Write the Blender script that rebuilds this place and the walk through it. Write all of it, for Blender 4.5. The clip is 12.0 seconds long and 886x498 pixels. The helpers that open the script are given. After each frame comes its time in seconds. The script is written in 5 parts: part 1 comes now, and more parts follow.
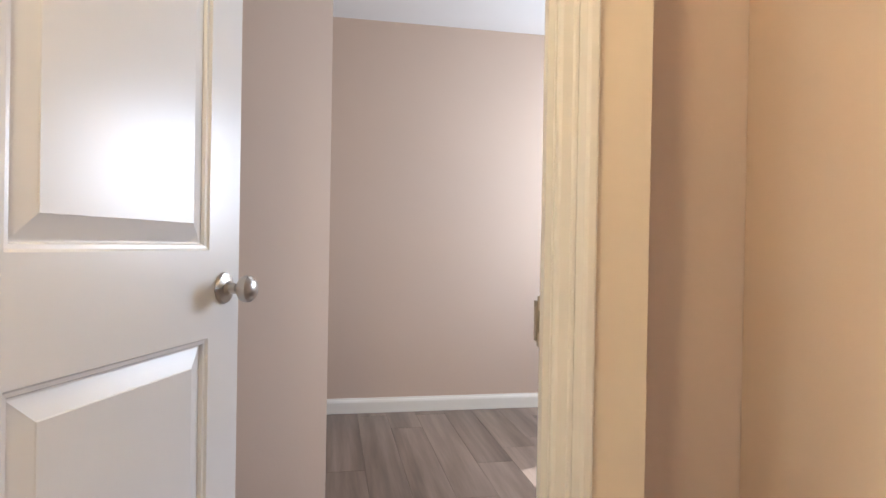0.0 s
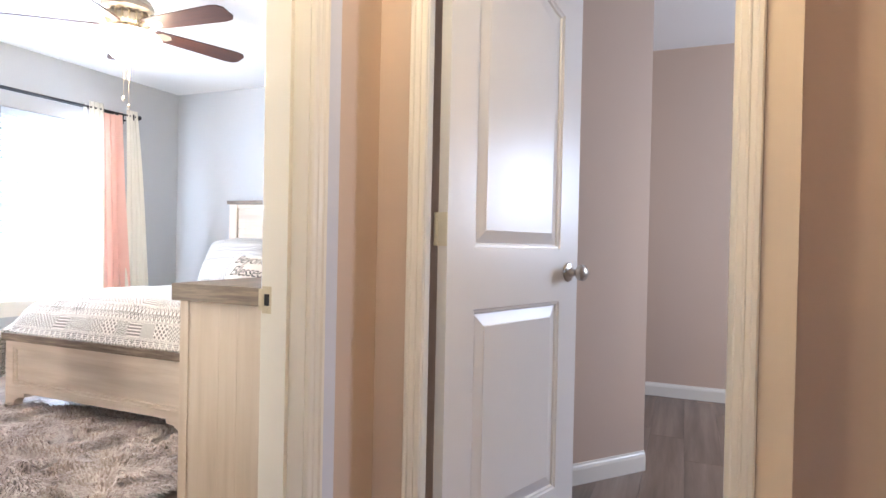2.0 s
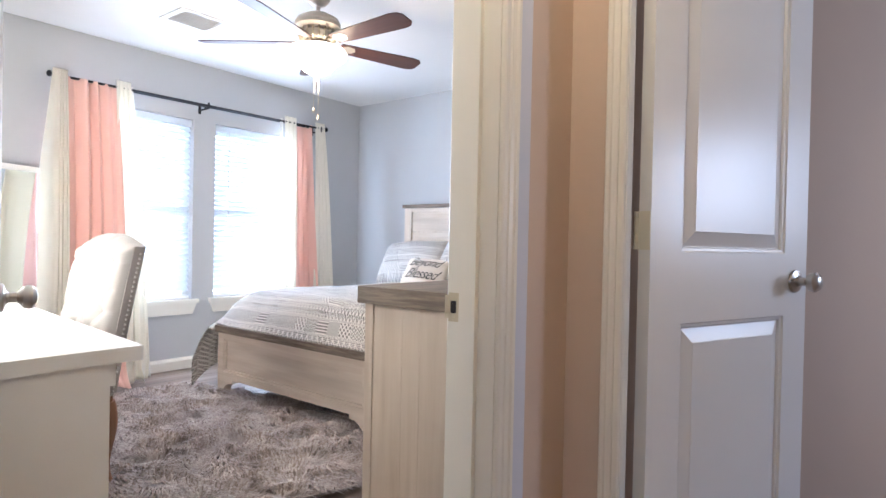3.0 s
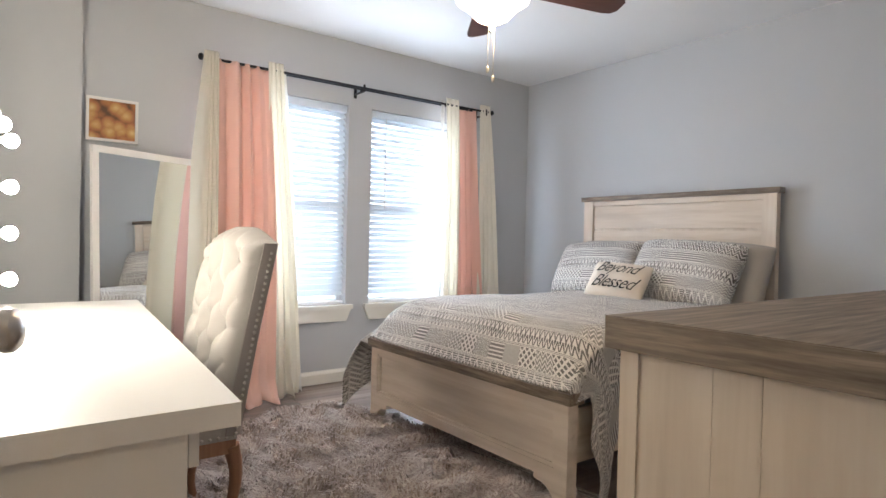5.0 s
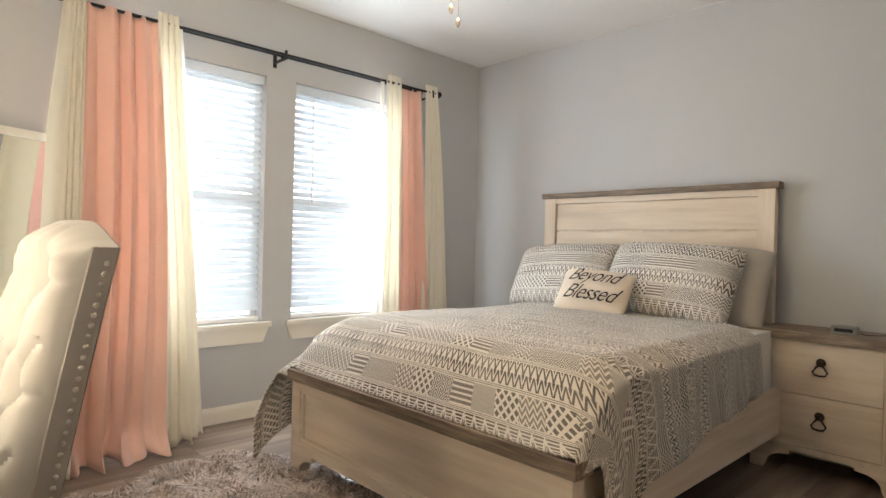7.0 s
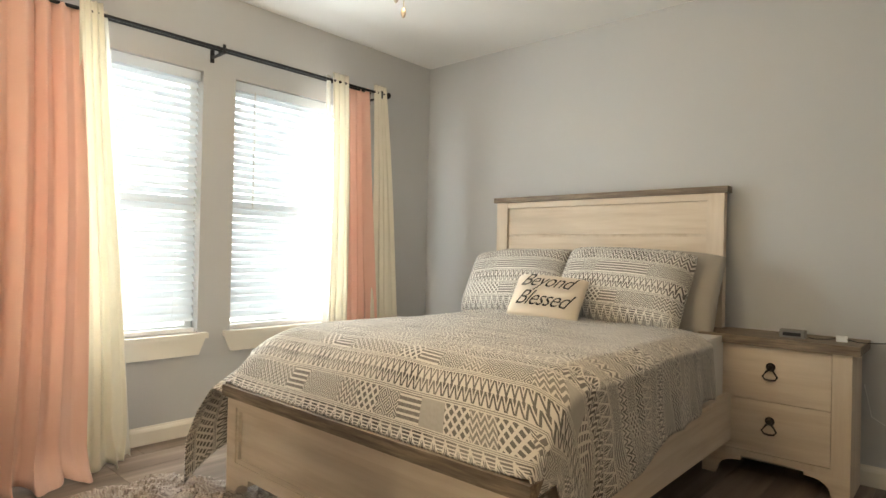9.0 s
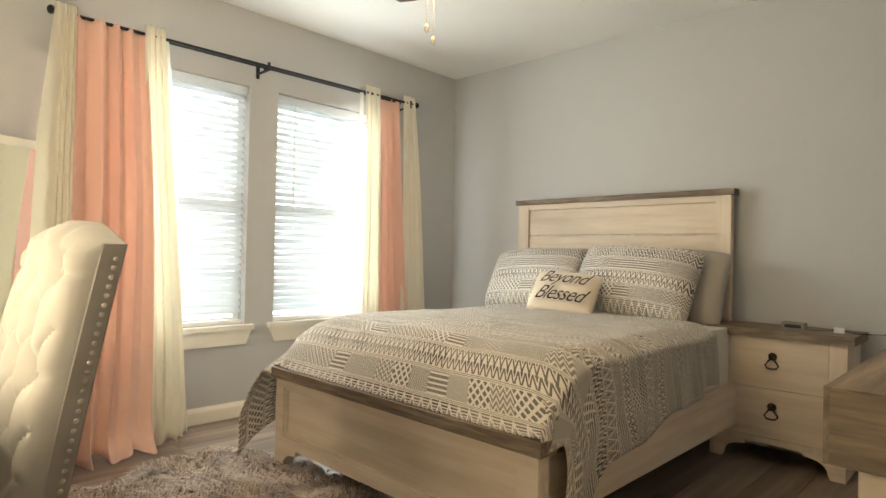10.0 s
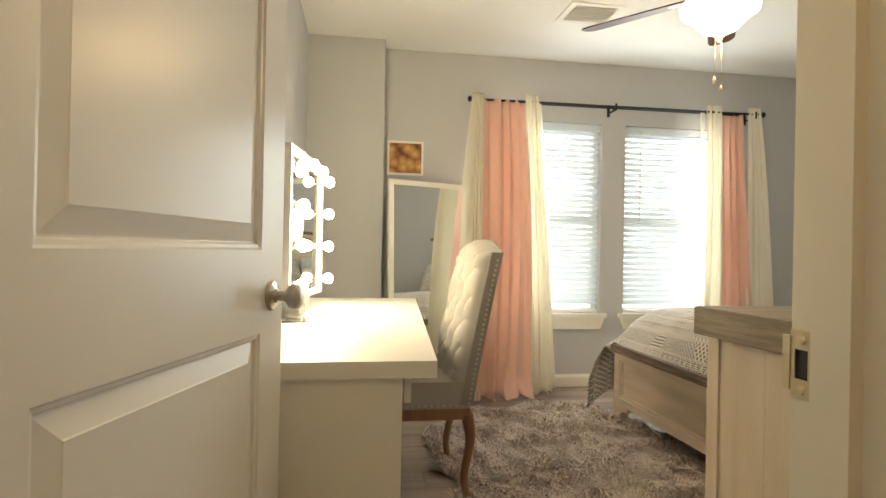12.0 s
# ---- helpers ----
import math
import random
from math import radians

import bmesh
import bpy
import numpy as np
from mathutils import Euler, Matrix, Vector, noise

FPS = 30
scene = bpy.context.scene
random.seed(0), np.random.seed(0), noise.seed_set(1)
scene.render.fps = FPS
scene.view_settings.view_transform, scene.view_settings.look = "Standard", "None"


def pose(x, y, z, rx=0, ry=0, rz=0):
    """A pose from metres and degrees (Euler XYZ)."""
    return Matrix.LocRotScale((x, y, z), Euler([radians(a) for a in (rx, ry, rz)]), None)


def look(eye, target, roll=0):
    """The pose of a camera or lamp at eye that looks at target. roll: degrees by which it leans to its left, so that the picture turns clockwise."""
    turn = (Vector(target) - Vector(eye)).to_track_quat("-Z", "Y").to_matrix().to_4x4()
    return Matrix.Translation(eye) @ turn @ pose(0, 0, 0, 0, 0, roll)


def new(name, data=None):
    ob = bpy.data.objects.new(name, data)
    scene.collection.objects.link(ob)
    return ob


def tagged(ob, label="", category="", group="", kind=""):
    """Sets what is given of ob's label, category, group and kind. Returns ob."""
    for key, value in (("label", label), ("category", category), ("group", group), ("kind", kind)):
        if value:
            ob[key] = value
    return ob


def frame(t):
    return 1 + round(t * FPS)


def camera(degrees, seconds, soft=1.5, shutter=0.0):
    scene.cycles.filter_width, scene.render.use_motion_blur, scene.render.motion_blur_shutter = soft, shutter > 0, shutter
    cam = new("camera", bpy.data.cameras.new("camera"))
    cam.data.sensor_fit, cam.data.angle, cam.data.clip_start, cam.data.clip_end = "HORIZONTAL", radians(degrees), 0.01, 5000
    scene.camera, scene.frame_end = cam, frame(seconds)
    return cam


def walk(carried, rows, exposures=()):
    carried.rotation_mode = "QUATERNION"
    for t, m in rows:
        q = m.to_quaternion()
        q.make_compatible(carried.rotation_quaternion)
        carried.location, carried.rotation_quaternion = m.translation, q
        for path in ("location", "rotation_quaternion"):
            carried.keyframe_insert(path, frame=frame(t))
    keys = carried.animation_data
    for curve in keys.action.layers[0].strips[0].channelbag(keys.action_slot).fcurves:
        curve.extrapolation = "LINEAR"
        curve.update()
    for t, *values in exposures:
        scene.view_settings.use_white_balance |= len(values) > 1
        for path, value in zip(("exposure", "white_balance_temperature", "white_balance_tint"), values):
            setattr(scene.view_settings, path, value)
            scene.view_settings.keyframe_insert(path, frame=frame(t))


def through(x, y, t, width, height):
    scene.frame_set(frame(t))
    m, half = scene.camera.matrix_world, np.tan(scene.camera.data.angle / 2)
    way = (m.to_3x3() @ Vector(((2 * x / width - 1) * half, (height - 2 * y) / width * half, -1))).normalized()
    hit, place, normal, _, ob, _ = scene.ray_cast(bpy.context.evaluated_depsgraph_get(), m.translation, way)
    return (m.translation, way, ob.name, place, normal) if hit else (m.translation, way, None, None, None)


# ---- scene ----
cam = camera(73.9, 12.0)
PATH = [
    (0, (0.29, 0.109, 1.05), (2.255, -0.262, 1.038), 1.0),
    (0.5, (0.006, 0.092, 1.046), (2.001, -0.048, 1.033), 1.1),
    (1, (-0.242, 0.076, 1.049), (1.755, 0.181, 1.03), 0.7),
    (1.5, (-0.388, 0.02, 1.044), (1.564, 0.455, 1.027), 0.8),
    (2, (-0.457, -0.039, 1.043), (1.394, 0.72, 1.025), 1.2),
    (2.5, (-0.468, -0.012, 1.036), (1.265, 0.985, 1.018), 0.9),
    (3, (-0.373, 0.079, 1.043), (1.199, 1.315, 1.022), 1.2),
    (3.5, (-0.253, 0.22, 1.032), (1.178, 1.616, 1.008), 1.2),
    (5.5, (0.186, 0.96, 1.011), (1.38, 2.564, 0.99), 1.4),
    (6, (0.276, 1.125, 1.002), (1.475, 2.725, 0.989), 1.5),
    (6.5, (0.374, 1.268, 1.018), (1.634, 2.822, 1.006), 1.5),
    (7, (0.481, 1.367, 1.019), (1.862, 2.814, 1.009), 1.5),
    (7.5, (0.617, 1.465, 1.023), (2.073, 2.837, 1.021), 1.4),
    (9.5, (0.536, 1.402, 1.009), (2.027, 2.735, 1.023), 1.3),
    (10, (0.384, 1.255, 0.992), (1.816, 2.652, 1.013), 1.3),
    (10.5, (0.295, 1.014, 0.992), (1.521, 2.595, 1.009), 1.2),
    (11, (0.21, 0.752, 1.001), (1.191, 2.496, 1.011), 1.4),
    (11.5, (0.169, 0.54, 1.01), (0.874, 2.412, 1.017), 1.4),
    (12, (0.21, 0.357, 1.004), (0.527, 2.332, 1.009), 1.1),
]
EXPOSURES = [
    (0.0, 1.38, 5850, 10), (0.5, 1.68, 5750, 9), (1.0, 1.64, 5650, 10), (2.5, 0.98, 5400, 14), (3.5, 0.42, 5150, 14), (5.3, 0.08, 6000, 12), (6.5, 0.12, 6500, 11), (9.5, 0.12, 7300, 6), (12.0, 0.0, 7600, 4),
]
walk(cam, [(t, look(e, g, r)) for t, e, g, r in PATH], EXPOSURES)

# ---- world and light ----
world = bpy.data.worlds.new("sky")
scene.world = world
world.use_nodes = True
SUN_ELEV, SUN_TURN = 50.0, 20.0
_w = world.node_tree
_sky = _w.nodes.new("ShaderNodeTexSky")
_sky.sky_type, _sky.sun_disc = "NISHITA", False
_sky.sun_elevation, _sky.sun_rotation = radians(SUN_ELEV), radians(180 + SUN_TURN)
_w.links.new(_sky.outputs[0], _w.nodes["Background"].inputs[0])
_w.nodes["Background"].inputs[1].default_value = 0.12

sun = new("sun", bpy.data.lights.new("sun", "SUN"))
sun.data.energy, sun.data.angle, sun.data.color = 2.5, radians(0.5), (1, 0.95, 0.88)
sun.rotation_euler = (radians(90 - SUN_ELEV), 0, radians(SUN_TURN))


def window_lamp(name, m, w, h, watts, color):
    lamp = new(name, bpy.data.lights.new(name, "AREA"))
    lamp.data.shape, lamp.data.size, lamp.data.size_y = "RECTANGLE", w, h
    lamp.data.energy, lamp.data.color = watts, color
    lamp.matrix_world = m
    return lamp


DAY = (0.80, 0.90, 1.0)
WARM = (1.0, 0.72, 0.42)
SKY_IN, SKY_BLIND, SKY_ROOM, SKY_HALL = 24.0, 17.0, 19.0, 3.0
# in the two bedroom windows: one lamp inside the blinds, one outside them
for _x in (1.65, 2.73):
    window_lamp("window_light", pose(_x, 4.575, 1.28, -90, 0, 0), 0.80, 1.34, SKY_IN, DAY)
    window_lamp("sky_light", pose(_x, 4.95, 1.35, -90, 0, 0), 1.1, 1.7, SKY_BLIND, DAY)
window_lamp("side_window_light", pose(3.05, -2.17, 1.48, 90, 0, 0), 0.65, 0.7, SKY_ROOM, (0.84, 0.88, 0.95))
window_lamp("hall_window_light", pose(-3.1, 0.1, 1.5, 90, 0, -90), 0.8, 1.2, SKY_HALL, (0.60, 0.77, 1.0))
FAN_W, HALL_W, BULB = 18.0, 11.2, 200.0


def bulb_lamp(name, at, watts, radius, color):
    lamp = new(name, bpy.data.lights.new(name, "POINT"))
    lamp.data.energy, lamp.data.shadow_soft_size, lamp.data.color = watts, radius, color
    lamp.location = at


# ---- material kit ----
class V:
    """A value in a node tree, with arithmetic."""

    def __init__(self, tree, out):
        self.t, self.o = tree, out

    def op(self, kind, *others):
        n = self.t.nodes.new("ShaderNodeMath")
        n.operation = kind
        for i, v in enumerate((self, *others)):
            if isinstance(v, V):
                self.t.links.new(v.o, n.inputs[i])
            else:
                n.inputs[i].default_value = v
        return V(self.t, n.outputs[0])

    def __add__(self, b): return self.op("ADD", b)
    def __sub__(self, b): return self.op("SUBTRACT", b)
    def __mul__(self, b): return self.op("MULTIPLY", b)
    def __truediv__(self, b): return self.op("DIVIDE", b)
    def gt(self, b): return self.op("GREATER_THAN", b)
    def lt(self, b): return self.op("LESS_THAN", b)
    def frac(self): return self.op("FRACT")
    def floor(self): return self.op("FLOOR")
    def abs(self): return self.op("ABSOLUTE")
    def max(self, b): return self.op("MAXIMUM", b)
    def min(self, b): return self.op("MINIMUM", b)


def tree_of(name):
    m = bpy.data.materials.new(name)
    m.use_nodes = True
    t = m.node_tree
    return m, t, t.nodes["Principled BSDF"]


def noise_of(t, scale, detail=4, stretch=(1, 1, 1), rough=0.55, coord="Object", distort=0.0):
    c = t.nodes.new("ShaderNodeTexCoord")
    mp = t.nodes.new("ShaderNodeMapping")
    mp.inputs["Scale"].default_value = stretch
    n = t.nodes.new("ShaderNodeTexNoise")
    n.inputs["Scale"].default_value = scale
    n.inputs["Detail"].default_value = detail
    n.inputs["Roughness"].default_value = rough
    n.inputs["Distortion"].default_value = distort
    t.links.new(c.outputs[coord], mp.inputs[0])
    t.links.new(mp.outputs[0], n.inputs[0])
    return V(t, n.outputs[0]), mp


def ramp(t, v, stops):
    r = t.nodes.new("ShaderNodeValToRGB")
    while len(r.color_ramp.elements) < len(stops):
        r.color_ramp.elements.new(0.5)
    for e, (p, c) in zip(r.color_ramp.elements, stops):
        e.position, e.color = p, (*c, 1)
    t.links.new(v.o, r.inputs[0])
    return r.outputs[0]


def mix(t, fac, a, b, kind="MIX"):
    n = t.nodes.new("ShaderNodeMix")
    n.data_type, n.blend_type = "RGBA", kind
    for sock, v in ((n.inputs[0], fac), (n.inputs[6], a), (n.inputs[7], b)):
        if isinstance(v, V):
            t.links.new(v.o, sock)
        elif isinstance(v, bpy.types.NodeSocket):
            t.links.new(v, sock)
        elif isinstance(v, tuple):
            sock.default_value = (*v, 1)
        else:
            sock.default_value = v
    return n.outputs[2]


def bump(t, b, height, dist=0.001, strength=0.5):
    n = t.nodes.new("ShaderNodeBump")
    n.inputs["Distance"].default_value, n.inputs["Strength"].default_value = dist, strength
    t.links.new(height.o, n.inputs["Height"])
    t.links.new(n.outputs[0], b.inputs["Normal"])


def plain(name, color, rough=0.5, metal=0.0, vary=0.06, scale=3.0, grain=200.0, relief=0.0004, coat=0.0):
    """A surface with soft large blotches and fine relief."""
    m, t, b = tree_of(name)
    big, _ = noise_of(t, scale, 5)
    lo = tuple(c * (1 - vary) for c in color)
    hi = tuple(min(1, c * (1 + vary)) for c in color)
    t.links.new(ramp(t, big, [(0.3, lo), (0.7, hi)]), b.inputs["Base Color"])
    small, _ = noise_of(t, grain, 3)
    t.links.new((big * 0.12 + (rough - 0.06)).o, b.inputs["Roughness"])
    b.inputs["Metallic"].default_value = metal
    b.inputs["Coat Weight"].default_value = coat
    if relief:
        bump(t, b, small, relief, 0.6)
    return m


def paint(name, color, rough=0.75):
    """Rolled wall paint with an orange-peel texture."""
    m, t, b = tree_of(name)
    big, _ = noise_of(t, 0.9, 4)
    peel, _ = noise_of(t, 70, 3)
    lo = tuple(c * 0.965 for c in color)
    t.links.new(ramp(t, big, [(0.35, lo), (0.65, color)]), b.inputs["Base Color"])
    b.inputs["Roughness"].default_value = rough
    b.inputs["Specular IOR Level"].default_value = 0.3
    bump(t, b, peel, 0.0012, 0.35)
    return m


def wood(name, pale, mid, dark, axis=0, rough=0.55, scale=1.0, streak=0.5, knots=0.0, vary=0.0, spread=(0.28, 0.5, 0.72)):
    """Grain drawn out along one axis."""
    m, t, b = tree_of(name)
    st = [13.0, 13.0, 13.0]
    st[axis] = 0.9
    g, mp = noise_of(t, 2.4 * scale, 8, tuple(st), 0.62, distort=0.15)
    st2 = [4.0, 4.0, 4.0]
    st2[axis] = 0.45
    w, mp2 = noise_of(t, 2.0 * scale, 3, tuple(st2))
    if vary:
        info = t.nodes.new("ShaderNodeObjectInfo")
        for q in (mp, mp2):
            comb = t.nodes.new("ShaderNodeCombineXYZ")
            r = V(t, info.outputs["Random"]) * 37.0
            for i in range(3):
                t.links.new(r.o, comb.inputs[i])
            t.links.new(comb.outputs[0], q.inputs["Location"])
    base = ramp(t, g, [(spread[0], dark), (spread[1], mid), (spread[2], pale)])
    wash = ramp(t, w, [(0.35, mid), (0.65, pale)])
    col = mix(t, 1 - streak, base, wash)
    if knots:
        k, _ = noise_of(t, 2.2, 2, tuple(0.35 if i == axis else 2.6 for i in range(3)))
        col = mix(t, ((k - 0.58) * 5.0).max(0.0).min(1.0) * knots * 0.5, col, tuple(c * 0.6 for c in mid))
    if vary:
        r = V(t, info.outputs["Random"])
        f = r * vary + (1 - vary / 2)
        comb = t.nodes.new("ShaderNodeCombineXYZ")
        for i in range(3):
            t.links.new(f.o, comb.inputs[i])
        col = mix(t, 1.0, col, comb.outputs[0], "MULTIPLY")
    t.links.new(col, b.inputs["Base Color"])
    b.inputs["Roughness"].default_value = rough
    bump(t, b, g, 0.0009, 0.5)
    return m


def glow(name, color, strength):
    m, t, b = tree_of(name)
    b.inputs["Base Color"].default_value = (*color, 1)
    b.inputs["Emission Color"].default_value = (*color, 1)
    b.inputs["Emission Strength"].default_value = strength
    return m


def fabric(name, color, rough=0.9, through=0.0, scale=500.0, vary=0.08, sheen=0.2):
    m, t, b = tree_of(name)
    big, _ = noise_of(t, 4.0, 4)
    lo = tuple(c * (1 - vary) for c in color)
    t.links.new(ramp(t, big, [(0.3, lo), (0.7, color)]), b.inputs["Base Color"])
    b.inputs["Roughness"].default_value = rough
    b.inputs["Sheen Weight"].default_value = sheen
    weave, _ = noise_of(t, scale, 2)
    bump(t, b, weave, 0.0005, 0.5)
    if through:
        tr = t.nodes.new("ShaderNodeBsdfTranslucent")
        tr.inputs[0].default_value = (*color, 1)
        mx = t.nodes.new("ShaderNodeMixShader")
        mx.inputs[0].default_value = through
        t.links.new(b.outputs[0], mx.inputs[1])
        t.links.new(tr.outputs[0], mx.inputs[2])
        t.links.new(mx.outputs[0], t.nodes["Material Output"].inputs[0])
    return m


def printed_cloth(name, ground, ink, size=1.0):
    """Woven bands of triangles, zigzags, lozenges, crosses and lines, laid out on the UV in metres."""
    m, t, b = tree_of(name)
    uv = t.nodes.new("ShaderNodeTexCoord")
    sp = t.nodes.new("ShaderNodeSeparateXYZ")
    t.links.new(uv.outputs["UV"], sp.inputs[0])
    u, v = V(t, sp.outputs[0]) / size, V(t, sp.outputs[1]) / size
    band = v / 0.105
    row = band.floor()
    f = band.frac()

    def tri(x, p):
        return ((x / p).frac() - 0.5).abs() * 2

    def choose(val, a, b_, at):
        s = val.gt(at)
        return a * (s * -1 + 1) + b_ * s

    # squares of their own pattern break each patchwork band crosswise
    cell = (u / 0.115 + row * 0.37).floor()
    noi = t.nodes.new("ShaderNodeTexWhiteNoise")
    noi.noise_dimensions = "2D"
    cb = t.nodes.new("ShaderNodeCombineXYZ")
    t.links.new(cell.o, cb.inputs[0]), t.links.new(row.o, cb.inputs[1])
    t.links.new(cb.outputs[0], noi.inputs[0])
    rnd = V(t, noi.outputs["Value"])
    zig = (f * 4.5 + tri(u, 0.034) * 1.0).frac().gt(0.42)
    loz = ((tri(u, 0.064) + tri(v, 0.060)) * 2.4).frac().gt(0.42)
    cross = ((tri(u + v, 0.036)).gt(0.36)).min((tri(u - v, 0.036)).gt(0.36))
    bars = (v / 0.019).frac().gt(0.40) * 0.8
    patch = choose(rnd, zig, loz, 0.27)
    patch = choose(rnd, patch, cross, 0.52)
    patch = choose(rnd, patch, bars, 0.74)
    patch = choose(rnd, patch, rnd * 0.0 + 0.42, 0.86)
    T = tri(u, 0.052)
    big = ((f * 1.25 - 0.12) - T)
    hatch = (v / 0.014).frac().gt(0.40)
    tribes = ((big.gt(0.13)).min(hatch)).max((big.lt(-0.13)).min(tri(T + f * 0.3, 0.34).gt(0.42)))
    zig2 = (f * 3 + tri(u, 0.048) * 1.3).frac().gt(0.45)
    small = (((f * 2).frac() - tri(u, 0.036)).abs().lt(0.22)).max(((f * 2).frac() - tri(u, 0.036)).gt(0.55))
    kind = (row / 5).frac()
    pat = choose(kind, tribes, patch, 0.1)
    pat = choose(kind, pat, small, 0.3)
    pat = choose(kind, pat, patch, 0.5)
    pat = choose(kind, pat, zig2, 0.7)
    # plain cream joins with one dark thread between the bands
    edge = ((f - 0.5).abs()).gt(0.42)
    stripe = ((f - 0.5).abs()).gt(0.455) * ((f - 0.5).abs()).lt(0.485)
    pat = choose(edge, pat, stripe * 0.7, 0.5)
    wear, _ = noise_of(t, 90, 3, coord="UV")
    pat = pat * (wear * 0.5 + 0.80)
    pat = pat.min(1.0)
    deep = rnd * 0.30 + 0.70
    t.links.new(mix(t, pat * deep, ground, ink), b.inputs["Base Color"])
    b.inputs["Roughness"].default_value = 0.9
    b.inputs["Sheen Weight"].default_value = 0.15
    puff, _ = noise_of(t, 60, 3, coord="UV")
    bump(t, b, puff + pat * -0.25, 0.004, 0.55)
    tr = t.nodes.new("ShaderNodeBsdfTranslucent")
    tr.inputs[0].default_value = (0.50, 0.46, 0.42, 1)
    mx = t.nodes.new("ShaderNodeMixShader")
    mx.inputs[0].default_value = 0.07
    t.links.new(b.outputs[0], mx.inputs[1])
    t.links.new(tr.outputs[0], mx.inputs[2])
    t.links.new(mx.outputs[0], t.nodes["Material Output"].inputs[0])
    return m


WALL_GRAY = paint("gray_wall_paint", (0.525, 0.535, 0.545))
WALL_TAN = paint("tan_wall_paint", (0.60, 0.475, 0.375))
CEIL = paint("ceiling_paint", (0.80, 0.79, 0.77), 0.9)
TRIM = plain("trim_paint", (0.80, 0.77, 0.69), 0.32, vary=0.02, scale=1.5, relief=0)
DOOR = plain("door_paint", (0.80, 0.79, 0.77), 0.30, vary=0.02, scale=1.2, grain=60, relief=0.0002)
CREAM_PAINT = plain("cream_semigloss", (0.74, 0.635, 0.49), 0.4, vary=0.02, scale=1.5, relief=0)
FLOOR = wood("vinyl_plank", (0.34, 0.265, 0.215), (0.20, 0.15, 0.12), (0.080, 0.060, 0.048), 0, 0.36, 0.36, 0.9, 0.0, 0.25)
SEAM = plain("seam", (0.09, 0.07, 0.06), 0.8)
NICKEL = plain("brushed_nickel", (0.55, 0.52, 0.48), 0.28, 1.0, grain=400)
BRASS = plain("dull_brass", (0.62, 0.55, 0.40), 0.35, 1.0)
IVORY = plain("ivory_hinge", (0.72, 0.68, 0.55), 0.35, 0.0)
BRONZE = plain("dark_bronze", (0.045, 0.035, 0.028), 0.35, 0.8)
BLACK = plain("black_iron", (0.02, 0.02, 0.022), 0.45, 0.6)
PALE_X = wood("whitewashed_wood", (0.72, 0.625, 0.515), (0.60, 0.495, 0.385), (0.40, 0.305, 0.215), 1, 0.6, 0.75, 0.62, 1.0, spread=(0.22, 0.40, 0.60))
PALE_Z = wood("whitewashed_wood_upright", (0.72, 0.625, 0.515), (0.60, 0.495, 0.385), (0.44, 0.345, 0.25), 2, 0.6, 0.70, 0.48, 1.0, spread=(0.22, 0.40, 0.60))
PALE_L = wood("whitewashed_wood_long", (0.72, 0.625, 0.515), (0.60, 0.495, 0.385), (0.40, 0.305, 0.215), 0, 0.6, 0.75, 0.62, 1.0, spread=(0.22, 0.40, 0.60))
CAP_Y = wood("weathered_top", (0.33, 0.26, 0.19), (0.18, 0.135, 0.095), (0.075, 0.05, 0.034), 1, 0.6, 2.6, 1.0)
CAP_X = wood("weathered_top_long", (0.30, 0.23, 0.165), (0.175, 0.13, 0.09), (0.075, 0.052, 0.036), 0, 0.62, 2.4, 0.95)
LEG_WOOD = wood("oak_leg", (0.36, 0.20, 0.12), (0.25, 0.125, 0.07), (0.14, 0.07, 0.04), 2, 0.5, 2.0)
BLADE = wood("dark_blade", (0.085, 0.035, 0.028), (0.055, 0.02, 0.016), (0.03, 0.012, 0.01), 0, 0.4, 2.0)
LACQUER = plain("white_lacquer", (0.80, 0.78, 0.74), 0.48, vary=0.02)
LINEN = fabric("cream_linen", (0.43, 0.405, 0.37), vary=0.1)
TAUPE = fabric("taupe_linen", (0.34, 0.31, 0.285), vary=0.1)
CREAM = fabric("cream_curtain", (0.90, 0.86, 0.755), 0.8, 0.32, 900, 0.03)
SHEER = fabric("white_lining", (0.85, 0.84, 0.80), 0.8, 0.45, 300)
CORAL = fabric("coral_curtain", (0.88, 0.59, 0.50), 0.85, 0.14, 900, 0.03)
SHEET = fabric("gray_sheet", (0.42, 0.38, 0.33))
MATTRESS = fabric("mattress", (0.7, 0.68, 0.64))
QUILT = printed_cloth("printed_quilt", (0.70, 0.65, 0.58), (0.052, 0.044, 0.038), 0.74)
SHAM = printed_cloth("printed_sham", (0.82, 0.78, 0.72), (0.085, 0.073, 0.064), 0.80)
CANVAS = fabric("canvas_pillow", (0.72, 0.63, 0.52))
INK = plain("black_print", (0.015, 0.013, 0.012), 0.9, relief=0)
VINYL = plain("white_vinyl", (0.82, 0.83, 0.83), 0.35)
WHITE_METAL = plain("white_metal", (0.75, 0.73, 0.68), 0.4)
GLOBE = glow("frosted_globe", (1.0, 0.80, 0.55), 6.0)
BULB_MAT = glow("lit_bulb", (1.0, 0.87, 0.66), BULB)
OUTSIDE = glow("hazy_daylight", (0.90, 0.96, 1.0), 1.6)


